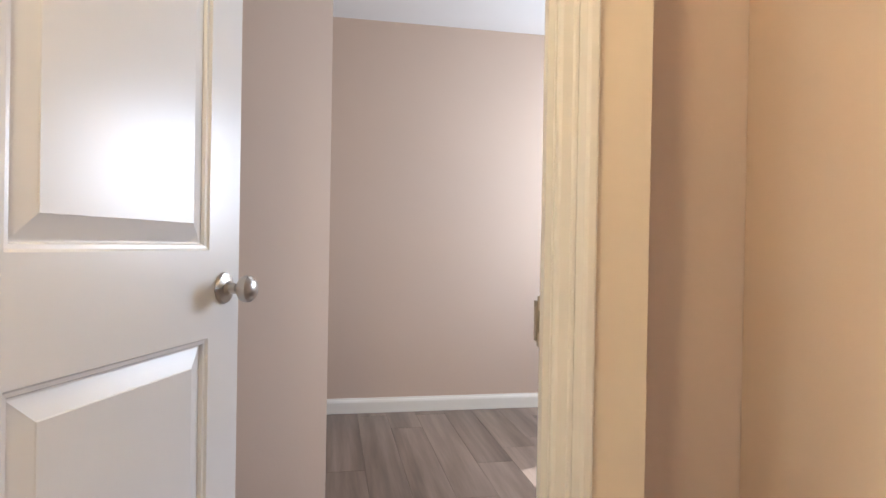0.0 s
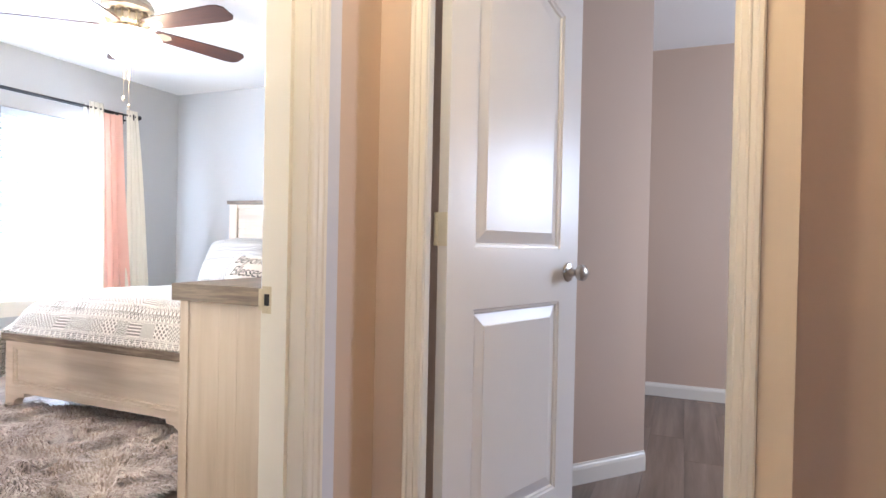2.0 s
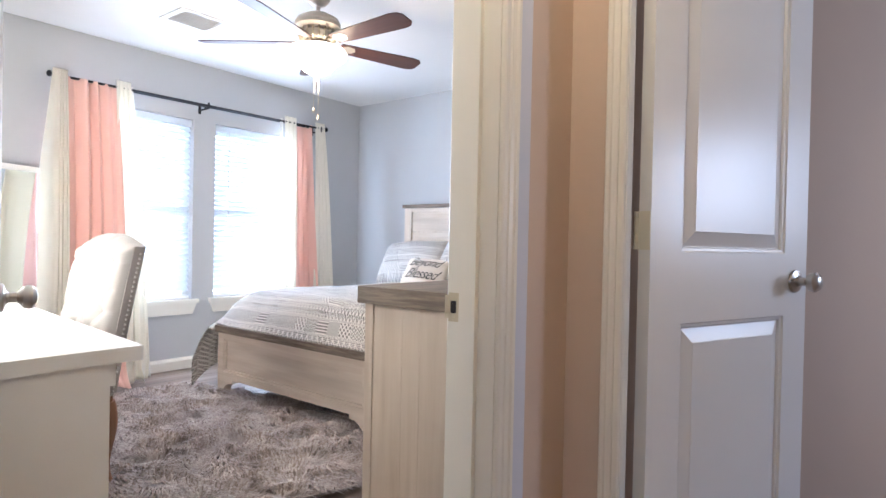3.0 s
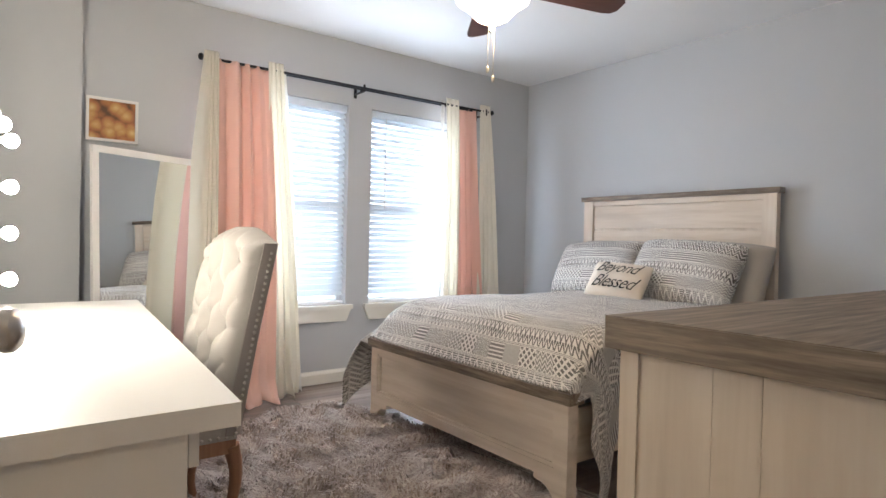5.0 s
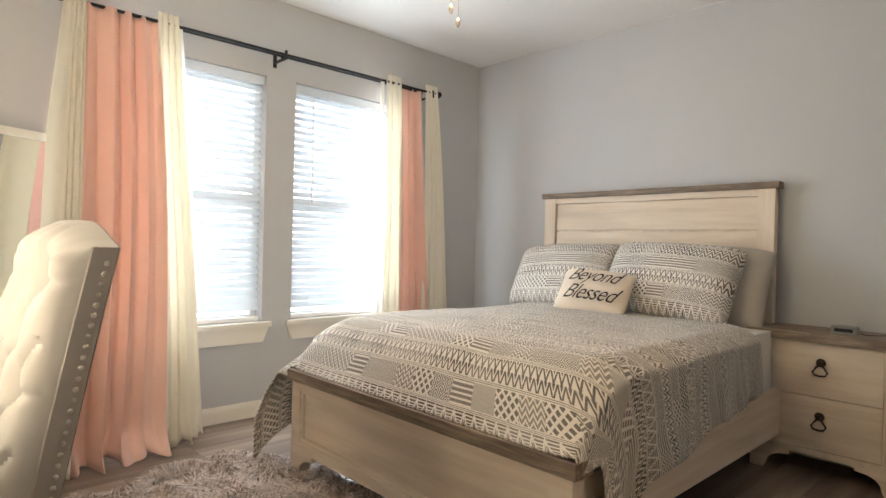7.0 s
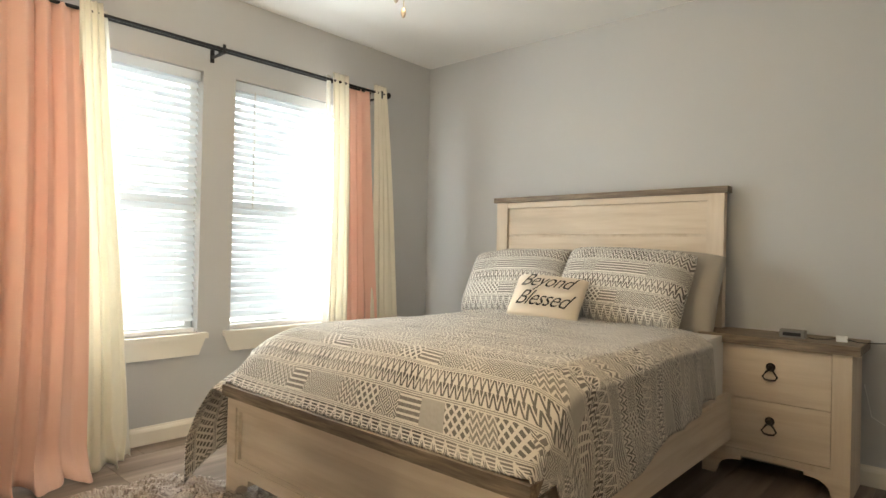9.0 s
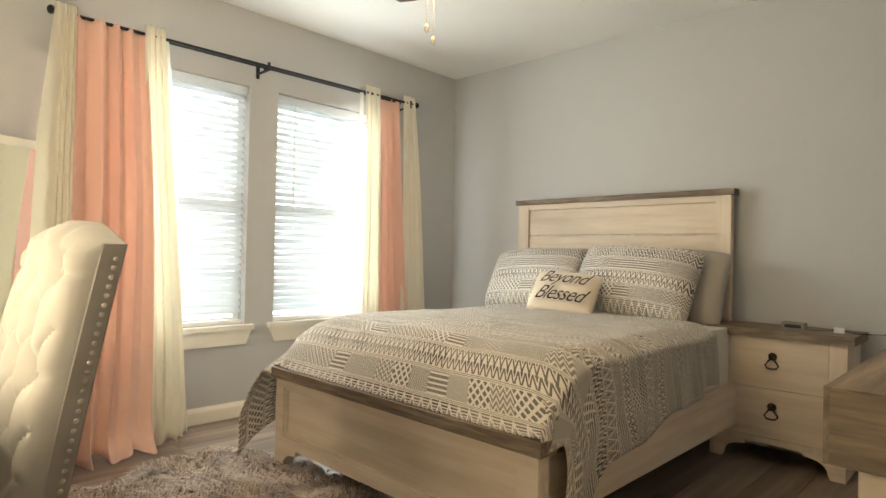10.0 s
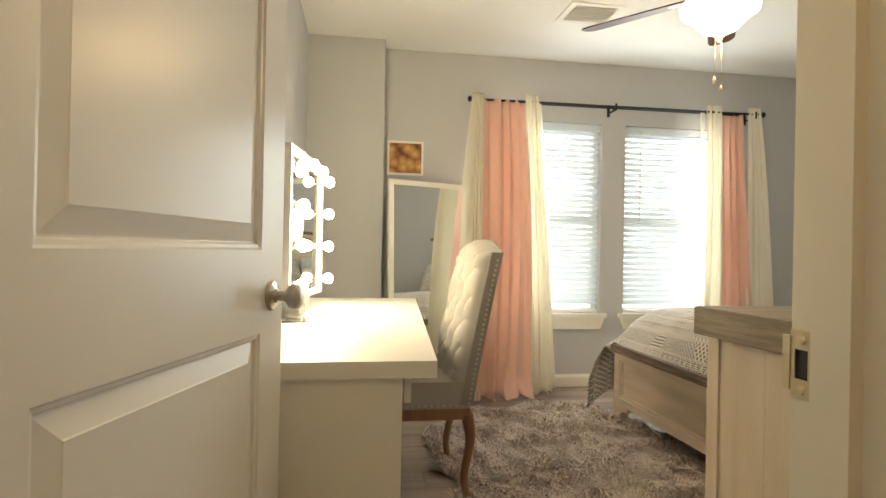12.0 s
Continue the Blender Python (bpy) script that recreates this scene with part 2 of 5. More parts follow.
def slat_material():
    m, t, b = tree_of("blind_slat")
    b.inputs["Base Color"].default_value = (0.85, 0.87, 0.88, 1)
    b.inputs["Roughness"].default_value = 0.45
    tr = t.nodes.new("ShaderNodeBsdfTranslucent")
    tr.inputs[0].default_value = (0.85, 0.90, 0.93, 1)
    mx = t.nodes.new("ShaderNodeMixShader")
    mx.inputs[0].default_value = 0.5
    t.links.new(b.outputs[0], mx.inputs[1])
    t.links.new(tr.outputs[0], mx.inputs[2])
    t.links.new(mx.outputs[0], t.nodes["Material Output"].inputs[0])
    return m


SLAT = slat_material()


def glass_material(name, rough=0.0, tint=(1, 1, 1)):
    m, t, b = tree_of(name)
    b.inputs["Base Color"].default_value = (*tint, 1)
    b.inputs["Transmission Weight"].default_value = 1.0
    b.inputs["Roughness"].default_value = rough
    b.inputs["IOR"].default_value = 1.45
    return m


GLASS = glass_material("window_glass")
ACRYLIC = glass_material("clear_acrylic", 0.05)
MIRROR = plain("mirror_silver", (0.86, 0.88, 0.86), 0.06, 1.0, vary=0.0, relief=0)
for _n in MIRROR.node_tree.nodes:
    if _n.type == "BSDF_PRINCIPLED":
        for _l in list(_n.inputs["Roughness"].links):
            MIRROR.node_tree.links.remove(_l)
        _n.inputs["Roughness"].default_value = 0.01


# ---- mesh kit ----
def part(name, bm, material, parent=None, label="", smooth=False, bevel=0.0, segs=2):
    """Links a bmesh as one mesh object, under a thing if one is given."""
    if bevel:
        es = [e for e in bm.edges if len(e.link_faces) == 2 and e.calc_face_angle(0) > 0.6]
        bmesh.ops.bevel(bm, geom=es, offset=bevel, segments=segs, affect="EDGES", profile=0.6, clamp_overlap=True)
    bmesh.ops.recalc_face_normals(bm, faces=bm.faces)
    me = bpy.data.meshes.new(name)
    bm.to_mesh(me)
    bm.free()
    if smooth:
        for p in me.polygons:
            p.use_smooth = True
        if smooth != "all":
            me.set_sharp_from_angle(angle=radians(35))
    for mt in material if isinstance(material, (list, tuple)) else (material,):
        me.materials.append(mt)
    ob = new(name, me)
    ob.parent = parent
    if label:
        ob["label"] = label
    return ob


def thing(name, at, label, category, group="", turn=0.0):
    ob = new(name)
    ob.empty_display_size = 0.1
    ob.matrix_basis = pose(*at, 0, 0, turn)
    return tagged(ob, label, category, group)


def setting(ob):
    ob["kind"] = "structure"
    return ob


def box(bm, x0, x1, y0, y1, z0, z1):
    v = [bm.verts.new((x, y, z)) for z in (z0, z1) for y in (y0, y1) for x in (x0, x1)]
    for f in ((0, 2, 3, 1), (4, 5, 7, 6), (0, 1, 5, 4), (2, 6, 7, 3), (0, 4, 6, 2), (1, 3, 7, 5)):
        bm.faces.new([v[i] for i in f])
    return v


def boxes(*bs):
    bm = bmesh.new()
    for b in bs:
        box(bm, *b)
    return bm


def prism(pts, z0, z1):
    bm = bmesh.new()
    a = [bm.verts.new((x, y, z0)) for x, y in pts]
    b = [bm.verts.new((x, y, z1)) for x, y in pts]
    bm.faces.new(a[::-1]), bm.faces.new(b)
    n = len(pts)
    for i in range(n):
        bm.faces.new((a[i], a[(i + 1) % n], b[(i + 1) % n], b[i]))
    return bm


def lathe(profile, segs=24, at=(0, 0, 0), bm=None, axis="z"):
    """A turned shape from (radius, height) pairs."""
    bm = bm or bmesh.new()
    rings = []
    for r, h in profile:
        ring = []
        for i in range(segs):
            a = 2 * math.pi * i / segs
            p = (r * math.cos(a), r * math.sin(a), h)
            if axis == "y":
                p = (p[0], p[2], p[1])
            if axis == "x":
                p = (p[2], p[0], p[1])
            ring.append(bm.verts.new((p[0] + at[0], p[1] + at[1], p[2] + at[2])))
        rings.append(ring)
    for a, b in zip(rings, rings[1:]):
        for i in range(segs):
            bm.faces.new((a[i], a[(i + 1) % segs], b[(i + 1) % segs], b[i]))
    bm.faces.new(rings[0][::-1])
    bm.faces.new(rings[-1])
    return bm


def tube(points, radius, segs=8, bm=None):
    """A round bar along points; radius is one number or one a point."""
    bm = bm or bmesh.new()
    pts = [Vector(p) for p in points]
    rad = radius if isinstance(radius, (list, tuple)) else [radius] * len(pts)
    rings = []
    for i, p in enumerate(pts):
        d = (pts[min(i + 1, len(pts) - 1)] - pts[max(i - 1, 0)]).normalized()
        up = Vector((0, 0, 1)) if abs(d.z) < 0.9 else Vector((1, 0, 0))
        s = d.cross(up).normalized()
        w = s.cross(d)
        rings.append([bm.verts.new(p + rad[i] * (math.cos(a) * s + math.sin(a) * w)) for a in [2 * math.pi * k / segs for k in range(segs)]])
    for a, b in zip(rings, rings[1:]):
        for i in range(segs):
            bm.faces.new((a[i], a[(i + 1) % segs], b[(i + 1) % segs], b[i]))
    bm.faces.new(rings[0][::-1])
    bm.faces.new(rings[-1])
    return bm


def grid(nu, nv, fn, uvfn=None, thick=0.0):
    """A sheet of nu by nv cells; fn gives the place for (u, v) in 0..1."""
    bm = bmesh.new()
    vs = [[bm.verts.new(fn(i / nu, j / nv)) for j in range(nv + 1)] for i in range(nu + 1)]
    uvl = bm.loops.layers.uv.new("UVMap") if uvfn else None
    for i in range(nu):
        for j in range(nv):
            f = bm.faces.new((vs[i][j], vs[i + 1][j], vs[i + 1][j + 1], vs[i][j + 1]))
            if uvl:
                for lp, (a, b) in zip(f.loops, ((i, j), (i + 1, j), (i + 1, j + 1), (i, j + 1))):
                    lp[uvl].uv = uvfn(a / nu, b / nv)
    if thick:
        bmesh.ops.recalc_face_normals(bm, faces=bm.faces)
        bmesh.ops.solidify(bm, geom=bm.faces[:], thickness=thick)
    return bm


# ---- walls, floor, ceiling ----
H = 2.44
BED_X, BED_Y = 3.90, 4.58          # headboard wall and window wall
HALL_Y, BED_S = 0.715, 0.826        # the two faces of the wall between hall and bedroom
DOOR_X = 0.92                      # wall at the hall's end, with the other door


def wall(name, axis, p0, p1, a0, a1, material, openings=(), z1=H):
    """A wall between p0 and p1 across, a0 to a1 along ('x' or 'y'), with openings (a, a, z, z)."""
    As = sorted({a0, a1, *[o[0] for o in openings], *[o[1] for o in openings]})
    Zs = sorted({-0.02, z1 + 0.02, *[o[2] for o in openings], *[o[3] for o in openings]})
    bm = bmesh.new()
    for i in range(len(As) - 1):
        for j in range(len(Zs) - 1):
            am, zm = (As[i] + As[i + 1]) / 2, (Zs[j] + Zs[j + 1]) / 2
            if any(o[0] < am < o[1] and o[2] < zm < o[3] for o in openings):
                continue
            if axis == "x":
                box(bm, As[i], As[i + 1], p0, p1, Zs[j], Zs[j + 1])
            else:
                box(bm, p0, p1, As[i], As[i + 1], Zs[j], Zs[j + 1])
    bmesh.ops.remove_doubles(bm, verts=bm.verts, dist=1e-5)
    seen = {}
    for f in list(bm.faces):
        seen.setdefault(tuple(round(c, 4) for c in f.calc_center_median()), []).append(f)
    bmesh.ops.delete(bm, geom=[f for fs in seen.values() if len(fs) > 1 for f in fs], context="FACES_ONLY")
    return setting(part(name, bm, material))


WIN = ((1.20, 2.095, 0.55, 1.985), (2.285, 3.18, 0.55, 1.985))
wall("wall_windows", "x", BED_Y, BED_Y + 0.16, -0.35, 4.02, WALL_GRAY, WIN)
wall("wall_headboard", "y", BED_X, BED_X + 0.12, HALL_Y, BED_Y, WALL_GRAY)
wall("wall_bedroom_door", "x", 0.78, BED_S, -0.35, BED_X, WALL_GRAY, [(-0.228, 0.625, -0.02, 2.06)])
wall("wall_hall_north", "x", HALL_Y, 0.778, -3.2, 3.975, WALL_TAN, [(-0.228, 0.625, -0.02, 2.06)])
setting(part("wall_desk_side", prism([(-0.228, 0.84), (-0.205, 1.10), (-0.137, 1.75), (-0.078, 4.60), (-0.45, 4.60), (-0.45, 0.84)], -0.02, H + 0.02), WALL_GRAY))
setting(part("wall_pillar", prism([(-0.09, 4.40), (0.435, 4.40), (0.435, 4.585), (-0.09, 4.585)], -0.02, H + 0.02), WALL_GRAY))
wall("wall_hall_end", "y", DOOR_X, 0.950, -0.25, 0.716, WALL_TAN, [(-0.155, 0.59, -0.02, 2.06)])
wall("wall_hall_recess", "y", 1.05, 1.17, -2.2, -0.2502, WALL_TAN)
setting(part("trim_board", boxes((0.9165, 0.9195, -0.252, -0.186, 0.0, H)), CREAM_PAINT))
setting(part("wall_return", boxes((0.9505, 1.0505, -0.25, -0.237, -0.02, H + 0.02)), WALL_TAN))
setting(part("wall_jog", boxes((-0.45, -0.2285, 0.8265, 0.93, -0.02, H + 0.02)), WALL_GRAY))
wall("wall_hall_south", "x", -0.62, -0.48, -3.2, 1.049, WALL_TAN)
wall("wall_hall_far", "y", -3.3, -3.2, -0.62, 0.78, WALL_TAN, [(-0.25, 0.45, 1.0, 2.0)])
wall("wall_room_far", "y", 3.975, 4.10, -2.4, HALL_Y, WALL_TAN)
wall("wall_room_south", "x", -2.35, -2.2, 1.05, 3.975, WALL_TAN, [(2.6, 3.5, 0.9, 2.0)])
DIAG = ((2.462, 0.118), (1.70, 0.765))
setting(part("wall_diagonal", prism([DIAG[0], DIAG[1], (1.80, 0.88), (2.60, 0.78), (2.60, 0.20)], -0.02, H + 0.02), WALL_TAN))

setting(part("ceiling", boxes((-3.3, 4.1, -2.4, 4.75, H, H + 0.12)), CEIL))
setting(part("subfloor", boxes((-3.3, 4.1, -2.4, 4.75, -0.1, -0.010)), SEAM))
setting(part("ground", boxes((-300, 300, -300, 300, -0.4, -0.3)), plain("lawn", (0.07, 0.09, 0.04), 0.9)))


def baseboard(name, a, b, side=1):
    """A board along the line a to b; the room lies to its left when side is 1."""
    a, b = Vector((*a, 0)), Vector((*b, 0))
    d = (b - a).normalized()
    n = Vector((-d.y, d.x, 0)) * side
    prof = [(0, 0), (0.014, 0), (0.014, 0.066), (0.010, 0.078), (0.006, 0.084), (0.004, 0.092), (0, 0.092)]
    bm = bmesh.new()
    ra = [bm.verts.new(a + n * p + Vector((0, 0, z + 0.001))) for p, z in prof]
    rb = [bm.verts.new(b + n * p + Vector((0, 0, z + 0.001))) for p, z in prof]
    for i in range(len(prof)):
        j = (i + 1) % len(prof)
        bm.faces.new((ra[i], ra[j], rb[j], rb[i]))
    bm.faces.new(ra), bm.faces.new(rb[::-1])
    return setting(part(name, bm, TRIM))


baseboard("baseboard_windows", (BED_X, BED_Y), (0.435, BED_Y))
baseboard("baseboard_headboard", (BED_X, BED_S), (BED_X, BED_Y))
baseboard("baseboard_bedroom_door", (0.69, BED_S), (BED_X, BED_S))
baseboard("baseboard_pillar", (0.435, 4.40), (-0.08, 4.40))
baseboard("baseboard_desk_side", (-0.082, 4.40), (-0.136, 1.76))
baseboard("baseboard_diagonal", DIAG[0], DIAG[1], 1)
baseboard("baseboard_room_far", (3.975, -2.2), (3.975, HALL_Y))
baseboard("baseboard_hall_north", (0.92, HALL_Y), (0.65, HALL_Y))
baseboard("baseboard_hall_west", (-0.20, HALL_Y), (-3.2, HALL_Y))
baseboard("baseboard_hall_south", (-3.2, -0.48), (1.05, -0.48))

CASE_PROF = [(0, 0), (0, 0.009), (0.003, 0.012), (0.017, 0.012), (0.019, 0.0155), (0.023, 0.0155), (0.026, 0.0125), (0.036, 0.0145), (0.040, 0.019), (0.050, 0.019), (0.055, 0.014), (0.057, 0.008), (0.057, 0)]


def casing(name, side0, side1, z1, place, width=0.057):
    """A moulded frame round an opening: place(along, out, z) gives the point in the world."""
    bm = bmesh.new()
    k = width / 0.057
    path = [(side0, -0.0, -1, 0), (side0, z1, -1, 1), (side1, z1, 1, 1), (side1, 0.0, 1, 0)]
    rings = []
    for a, z, sx, sz in path:
        rings.append([bm.verts.new(place(a + sx * p * k, o, z + sz * p * k + (0.001 if z == 0 else 0))) for p, o in CASE_PROF])
    for r, s in zip(rings, rings[1:]):
        for i in range(len(CASE_PROF)):
            j = (i + 1) % len(CASE_PROF)
            bm.faces.new((r[i], r[j], s[j], s[i]))
    bm.faces.new(rings[0]), bm.faces.new(rings[-1][::-1])
    return setting(part(name, bm, TRIM))


# a thin upright strip, paler and bluer than the tan wall around it
setting(part("paint_strip", boxes((0.664, 0.727, HALL_Y - 0.002, HALL_Y - 0.0002, 0.094, H)), paint("pale_blue_gray", (0.66, 0.68, 0.74))))

# bedroom doorway
D0, D1, DH = -0.208, 0.605, 2.04
setting(part("door_frame_bedroom", boxes(
    (D1, 0.626, HALL_Y - 0.001, BED_S + 0.001, 0, DH + 0.02), (-0.229, D0, HALL_Y - 0.001, 0.931, 0, DH + 0.02), (D0, D1, HALL_Y - 0.001, BED_S + 0.001, DH, DH + 0.02),
    (D1 - 0.012, D1, 0.755, 0.795, 0, DH), (D0, D0 + 0.012, 0.755, 0.795, 0, DH), (D0 + 0.012, D1 - 0.012, 0.755, 0.795, DH - 0.012, DH)), TRIM, bevel=0.0015))
casing("trim_bedroom_hall_side", D0 - 0.004, D1 + 0.004, DH, lambda a, o, z: (a, HALL_Y - o, z), 0.052)
casing("trim_bedroom_inner", D0 + 0.004, D1 + 0.004, DH, lambda a, o, z: (a, BED_S + o, z), 0.052)
# the other doorway
E0, E1 = -0.135, 0.574
setting(part("door_frame_other", boxes(
    (0.919, 0.951, E1, 0.591, 0, DH + 0.02), (0.919, 0.951, -0.156, E0, 0, DH + 0.02), (0.919, 0.951, E0, E1, DH, DH + 0.02),
    (0.922, 0.934, E0, E0 + 0.008, 0, DH), (0.922, 0.934, E0 + 0.008, E1, DH - 0.012, DH)), TRIM, bevel=0.0015))
casing("trim_other_hall_side", E0 - 0.002, E1 + 0.002, DH, lambda a, o, z: (DOOR_X - o, a, z), 0.047)


def door_leaf(name, w, hinge, turn, label, knob_label, rise_by, knob_z):
    """A two-panel door with an arched upper panel, hinged at its local origin, reaching along +x."""
    d = thing(name, (*hinge, 0.012), label, "door", turn=turn)
    th, h, st = 0.035, 2.02, 0.112
    low0, low1, up0, up1 = 0.22, 0.826 + rise_by, 0.998 + rise_by, 1.80
    rise = 0.075

    def topz(s):
        return up1 + rise * math.sin(math.pi * min(1, max(0, s))) ** 1.3

    bm = boxes((0, st, -th / 2, th / 2, 0, h), (w - st, w, -th / 2, th / 2, 0, h), (st, w - st, -th / 2, th / 2, 0, low0),
               (st, w - st, -th / 2, th / 2, low1, up0))
    n = 16
    for side in (-1, 1):
        row = []
        for i in range(n + 1):
            x = st + (w - 2 * st) * i / n
            row.append((bm.verts.new((x, side * th / 2, topz(i / n))), bm.verts.new((x, side * th / 2, h))))
        for p, q in zip(row, row[1:]):
            bm.faces.new((p[0], q[0], q[1], p[1]))
        # stepped panels: moulding, groove, raised field
        for z0, z1, arch in ((low0, low1, False), (up0, up1, True)):
            loops = []
            for ins, dep in ((0, 0), (0.004, 0.004), (0.010, 0.005), (0.013, 0.011), (0.016, 0.011), (0.050, 0.0025), (0.052, 0.0012)):
                y = side * (th / 2 - dep)
                x0, x1 = st + ins, w - st - ins
                lp = [(x0, z0 + ins), (x1, z0 + ins)]
                for i in range(n + 1):
                    s = 1 - i / n
                    lp.append((x0 + (x1 - x0) * s, (topz(s) if arch else z1) - ins))
                loops.append([bm.verts.new((x, y, z)) for x, z in lp])
            for a, b in zip(loops, loops[1:]):
                for i in range(len(a)):
                    j = (i + 1) % len(a)
                    bm.faces.new((a[i], a[j], b[j], b[i]))
            bm.faces.new(loops[-1])
    bmesh.ops.recalc_face_normals(bm, faces=bm.faces)
    part("panel_leaf", bm, DOOR, d)
    part("core", boxes((0.01, w - 0.01, -0.006, 0.006, 0.01, h - 0.005)), DOOR, d)
    for s in (-1, 1):
        bm = lathe([(0.031, 0.0), (0.033, 0.003), (0.030, 0.008), (0.016, 0.012), (0.0115, 0.018), (0.0115, 0.032), (0.017, 0.038), (0.025, 0.044),
                    (0.0275, 0.053), (0.0265, 0.061), (0.020, 0.068), (0.008, 0.071)], 32, axis="y")
        for v in bm.verts:
            v.co = Vector((w - 0.062 + v.co.x, s * (th / 2 + v.co.y), knob_z + v.co.z))
        part("knob", bm, NICKEL, d, knob_label, smooth=True)
    part("latch_plate", boxes((w - 0.001, w + 0.0015, -0.012, 0.012, knob_z - 0.03, knob_z + 0.03)), NICKEL, d, "nickel latch plate")
    part("latch_bolt", boxes((w, w + 0.009, -0.006, 0.006, knob_z - 0.008, knob_z + 0.008)), NICKEL, d, bevel=0.002)
    return d


def hinge_set(d, side):
    for z in (0.25, 1.07, 1.84):
        h = part("hinge", boxes((-0.001, 0.030, side * 0.0185 - 0.001, side * 0.0185 + 0.001, z - 0.045, z + 0.045),
                                (-0.0025, -0.0005, -0.0175, 0.0175, z - 0.045, z + 0.045)), IVORY, d, "painted ivory butt hinge")
        bm = bmesh.new()
        for k in range(5):
            lathe([(0.0045, z - 0.045 + k * 0.018), (0.0062, z - 0.0435 + k * 0.018), (0.0062, z - 0.0285 + k * 0.018), (0.0045, z - 0.027 + k * 0.018)], 12, (-0.004, side * 0.022, 0), bm)
        part("hinge_pin", bm, IVORY, h, smooth=True)


door_1 = door_leaf("door_bedroom", 0.81, (-0.172, 0.948), 74.3, "white two-panel bedroom door standing open beside the desk", "satin nickel round knob", -0.012, 0.888)
hinge_set(door_1, 1)
door_2 = door_leaf("door_other", 0.668, (1.0, 0.560), -20.9, "glossy white two-panel door standing open into the next room", "satin nickel round knob", 0.022, 0.943)
hinge_set(door_2, 1)


def strike(name, m, material, label):
    s = thing(name, (0, 0, 0), label, "strike plate")
    s.matrix_basis = m
    bm = boxes((-0.014, 0.013, 0, 0.0022, -0.030, -0.013), (-0.014, 0.013, 0, 0.0022, 0.013, 0.030), (-0.014, -0.007, 0, 0.0022, -0.013, 0.013), (0.008, 0.013, 0, 0.0022, -0.013, 0.013))
    part("plate", bm, material, s, bevel=0.0006)
    part("lip", boxes((0.013, 0.022, 0, 0.003, -0.024, 0.024)), material, s, bevel=0.001)
    part("pocket", boxes((-0.007, 0.008, -0.0005, 0.0006, -0.013, 0.013)), BLACK, s, "dark latch pocket")
    for z in (-0.022, 0.022):
        part("screw", lathe([(0.0045, 0.0), (0.004, 0.0012), (0.001, 0.0014)], 12, (0, 0.0022, z), axis="y"), BRASS, s)
    return s


strike("strike_bedroom", pose(D1 - 0.0005, 0.815, 0.910, 0, 0, 90), BRASS, "pale brass strike plate on the bedroom door frame")
strike("strike_other", pose(0.944, E0 + 0.0005, 0.962, 0, 0, 0), BRASS, "dull strike plate on the other door frame")


# ---- windows ----
def window(name, x0, x1, z0, z1, slats_seed):
    y = BED_Y
    w = setting(thing(name, ((x0 + x1) / 2, y, z0), "white vinyl sash window behind closed blinds", ""))
    w.pop("category", None)
    cx, cz = (x0 + x1) / 2, z0

    def local(*b):
        return (b[0] - cx, b[1] - cx, b[2] - y, b[3] - y, b[4] - cz, b[5] - cz)

    yo = y + 0.10
    part("window_frame", boxes(local(x0, x0 + 0.035, yo - 0.02, yo + 0.05, z0, z1), local(x1 - 0.035, x1, yo - 0.02, yo + 0.05, z0, z1),
                               local(x0 + 0.035, x1 - 0.035, yo - 0.02, yo + 0.05, z0, z0 + 0.035), local(x0 + 0.035, x1 - 0.035, yo - 0.02, yo + 0.05, z1 - 0.035, z1)), VINYL, w, bevel=0.003)
    zm = z0 + (z1 - z0) * 0.5
    part("meeting_rail", boxes(local(x0 + 0.035, x1 - 0.035, yo - 0.015, yo + 0.03, zm - 0.025, zm + 0.025)), VINYL, w, bevel=0.003)
    for a, b in ((z0 + 0.035, zm - 0.025), (zm + 0.025, z1 - 0.035)):
        p = part("pane", boxes(local(x0 + 0.035, x1 - 0.035, yo + 0.008, yo + 0.012, a, b)), GLASS, w)
        p.visible_shadow = False
    # the board below, with a bevelled apron
    part("window_sill", boxes(local(x0 - 0.045, x1 + 0.045 if x1 < 2.2 else x1 + 0.045, y - 0.042, y - 0.0005, z0 - 0.028, z0 + 0.002), local(x0 + 0.001, x1 - 0.001, y - 0.0005, yo - 0.02, z0 - 0.028, z0 + 0.002)), TRIM, w, bevel=0.005)
    bm = bmesh.new()
    out = [(x0 - 0.035 - cx, -0.030), (x1 + 0.035 - cx, -0.030), (x1 + 0.000 - cx, -0.115), (x0 - cx, -0.115)]
    fr = [bm.verts.new((x, -0.026, z)) for x, z in out]
    bk = [bm.verts.new((x, -0.001, z)) for x, z in out]
    bm.faces.new(fr), bm.faces.new(bk[::-1])
    for i in range(4):
        bm.faces.new((fr[i], fr[(i + 1) % 4], bk[(i + 1) % 4], bk[i]))
    part("apron", bm, TRIM, w, bevel=0.003)
    return w


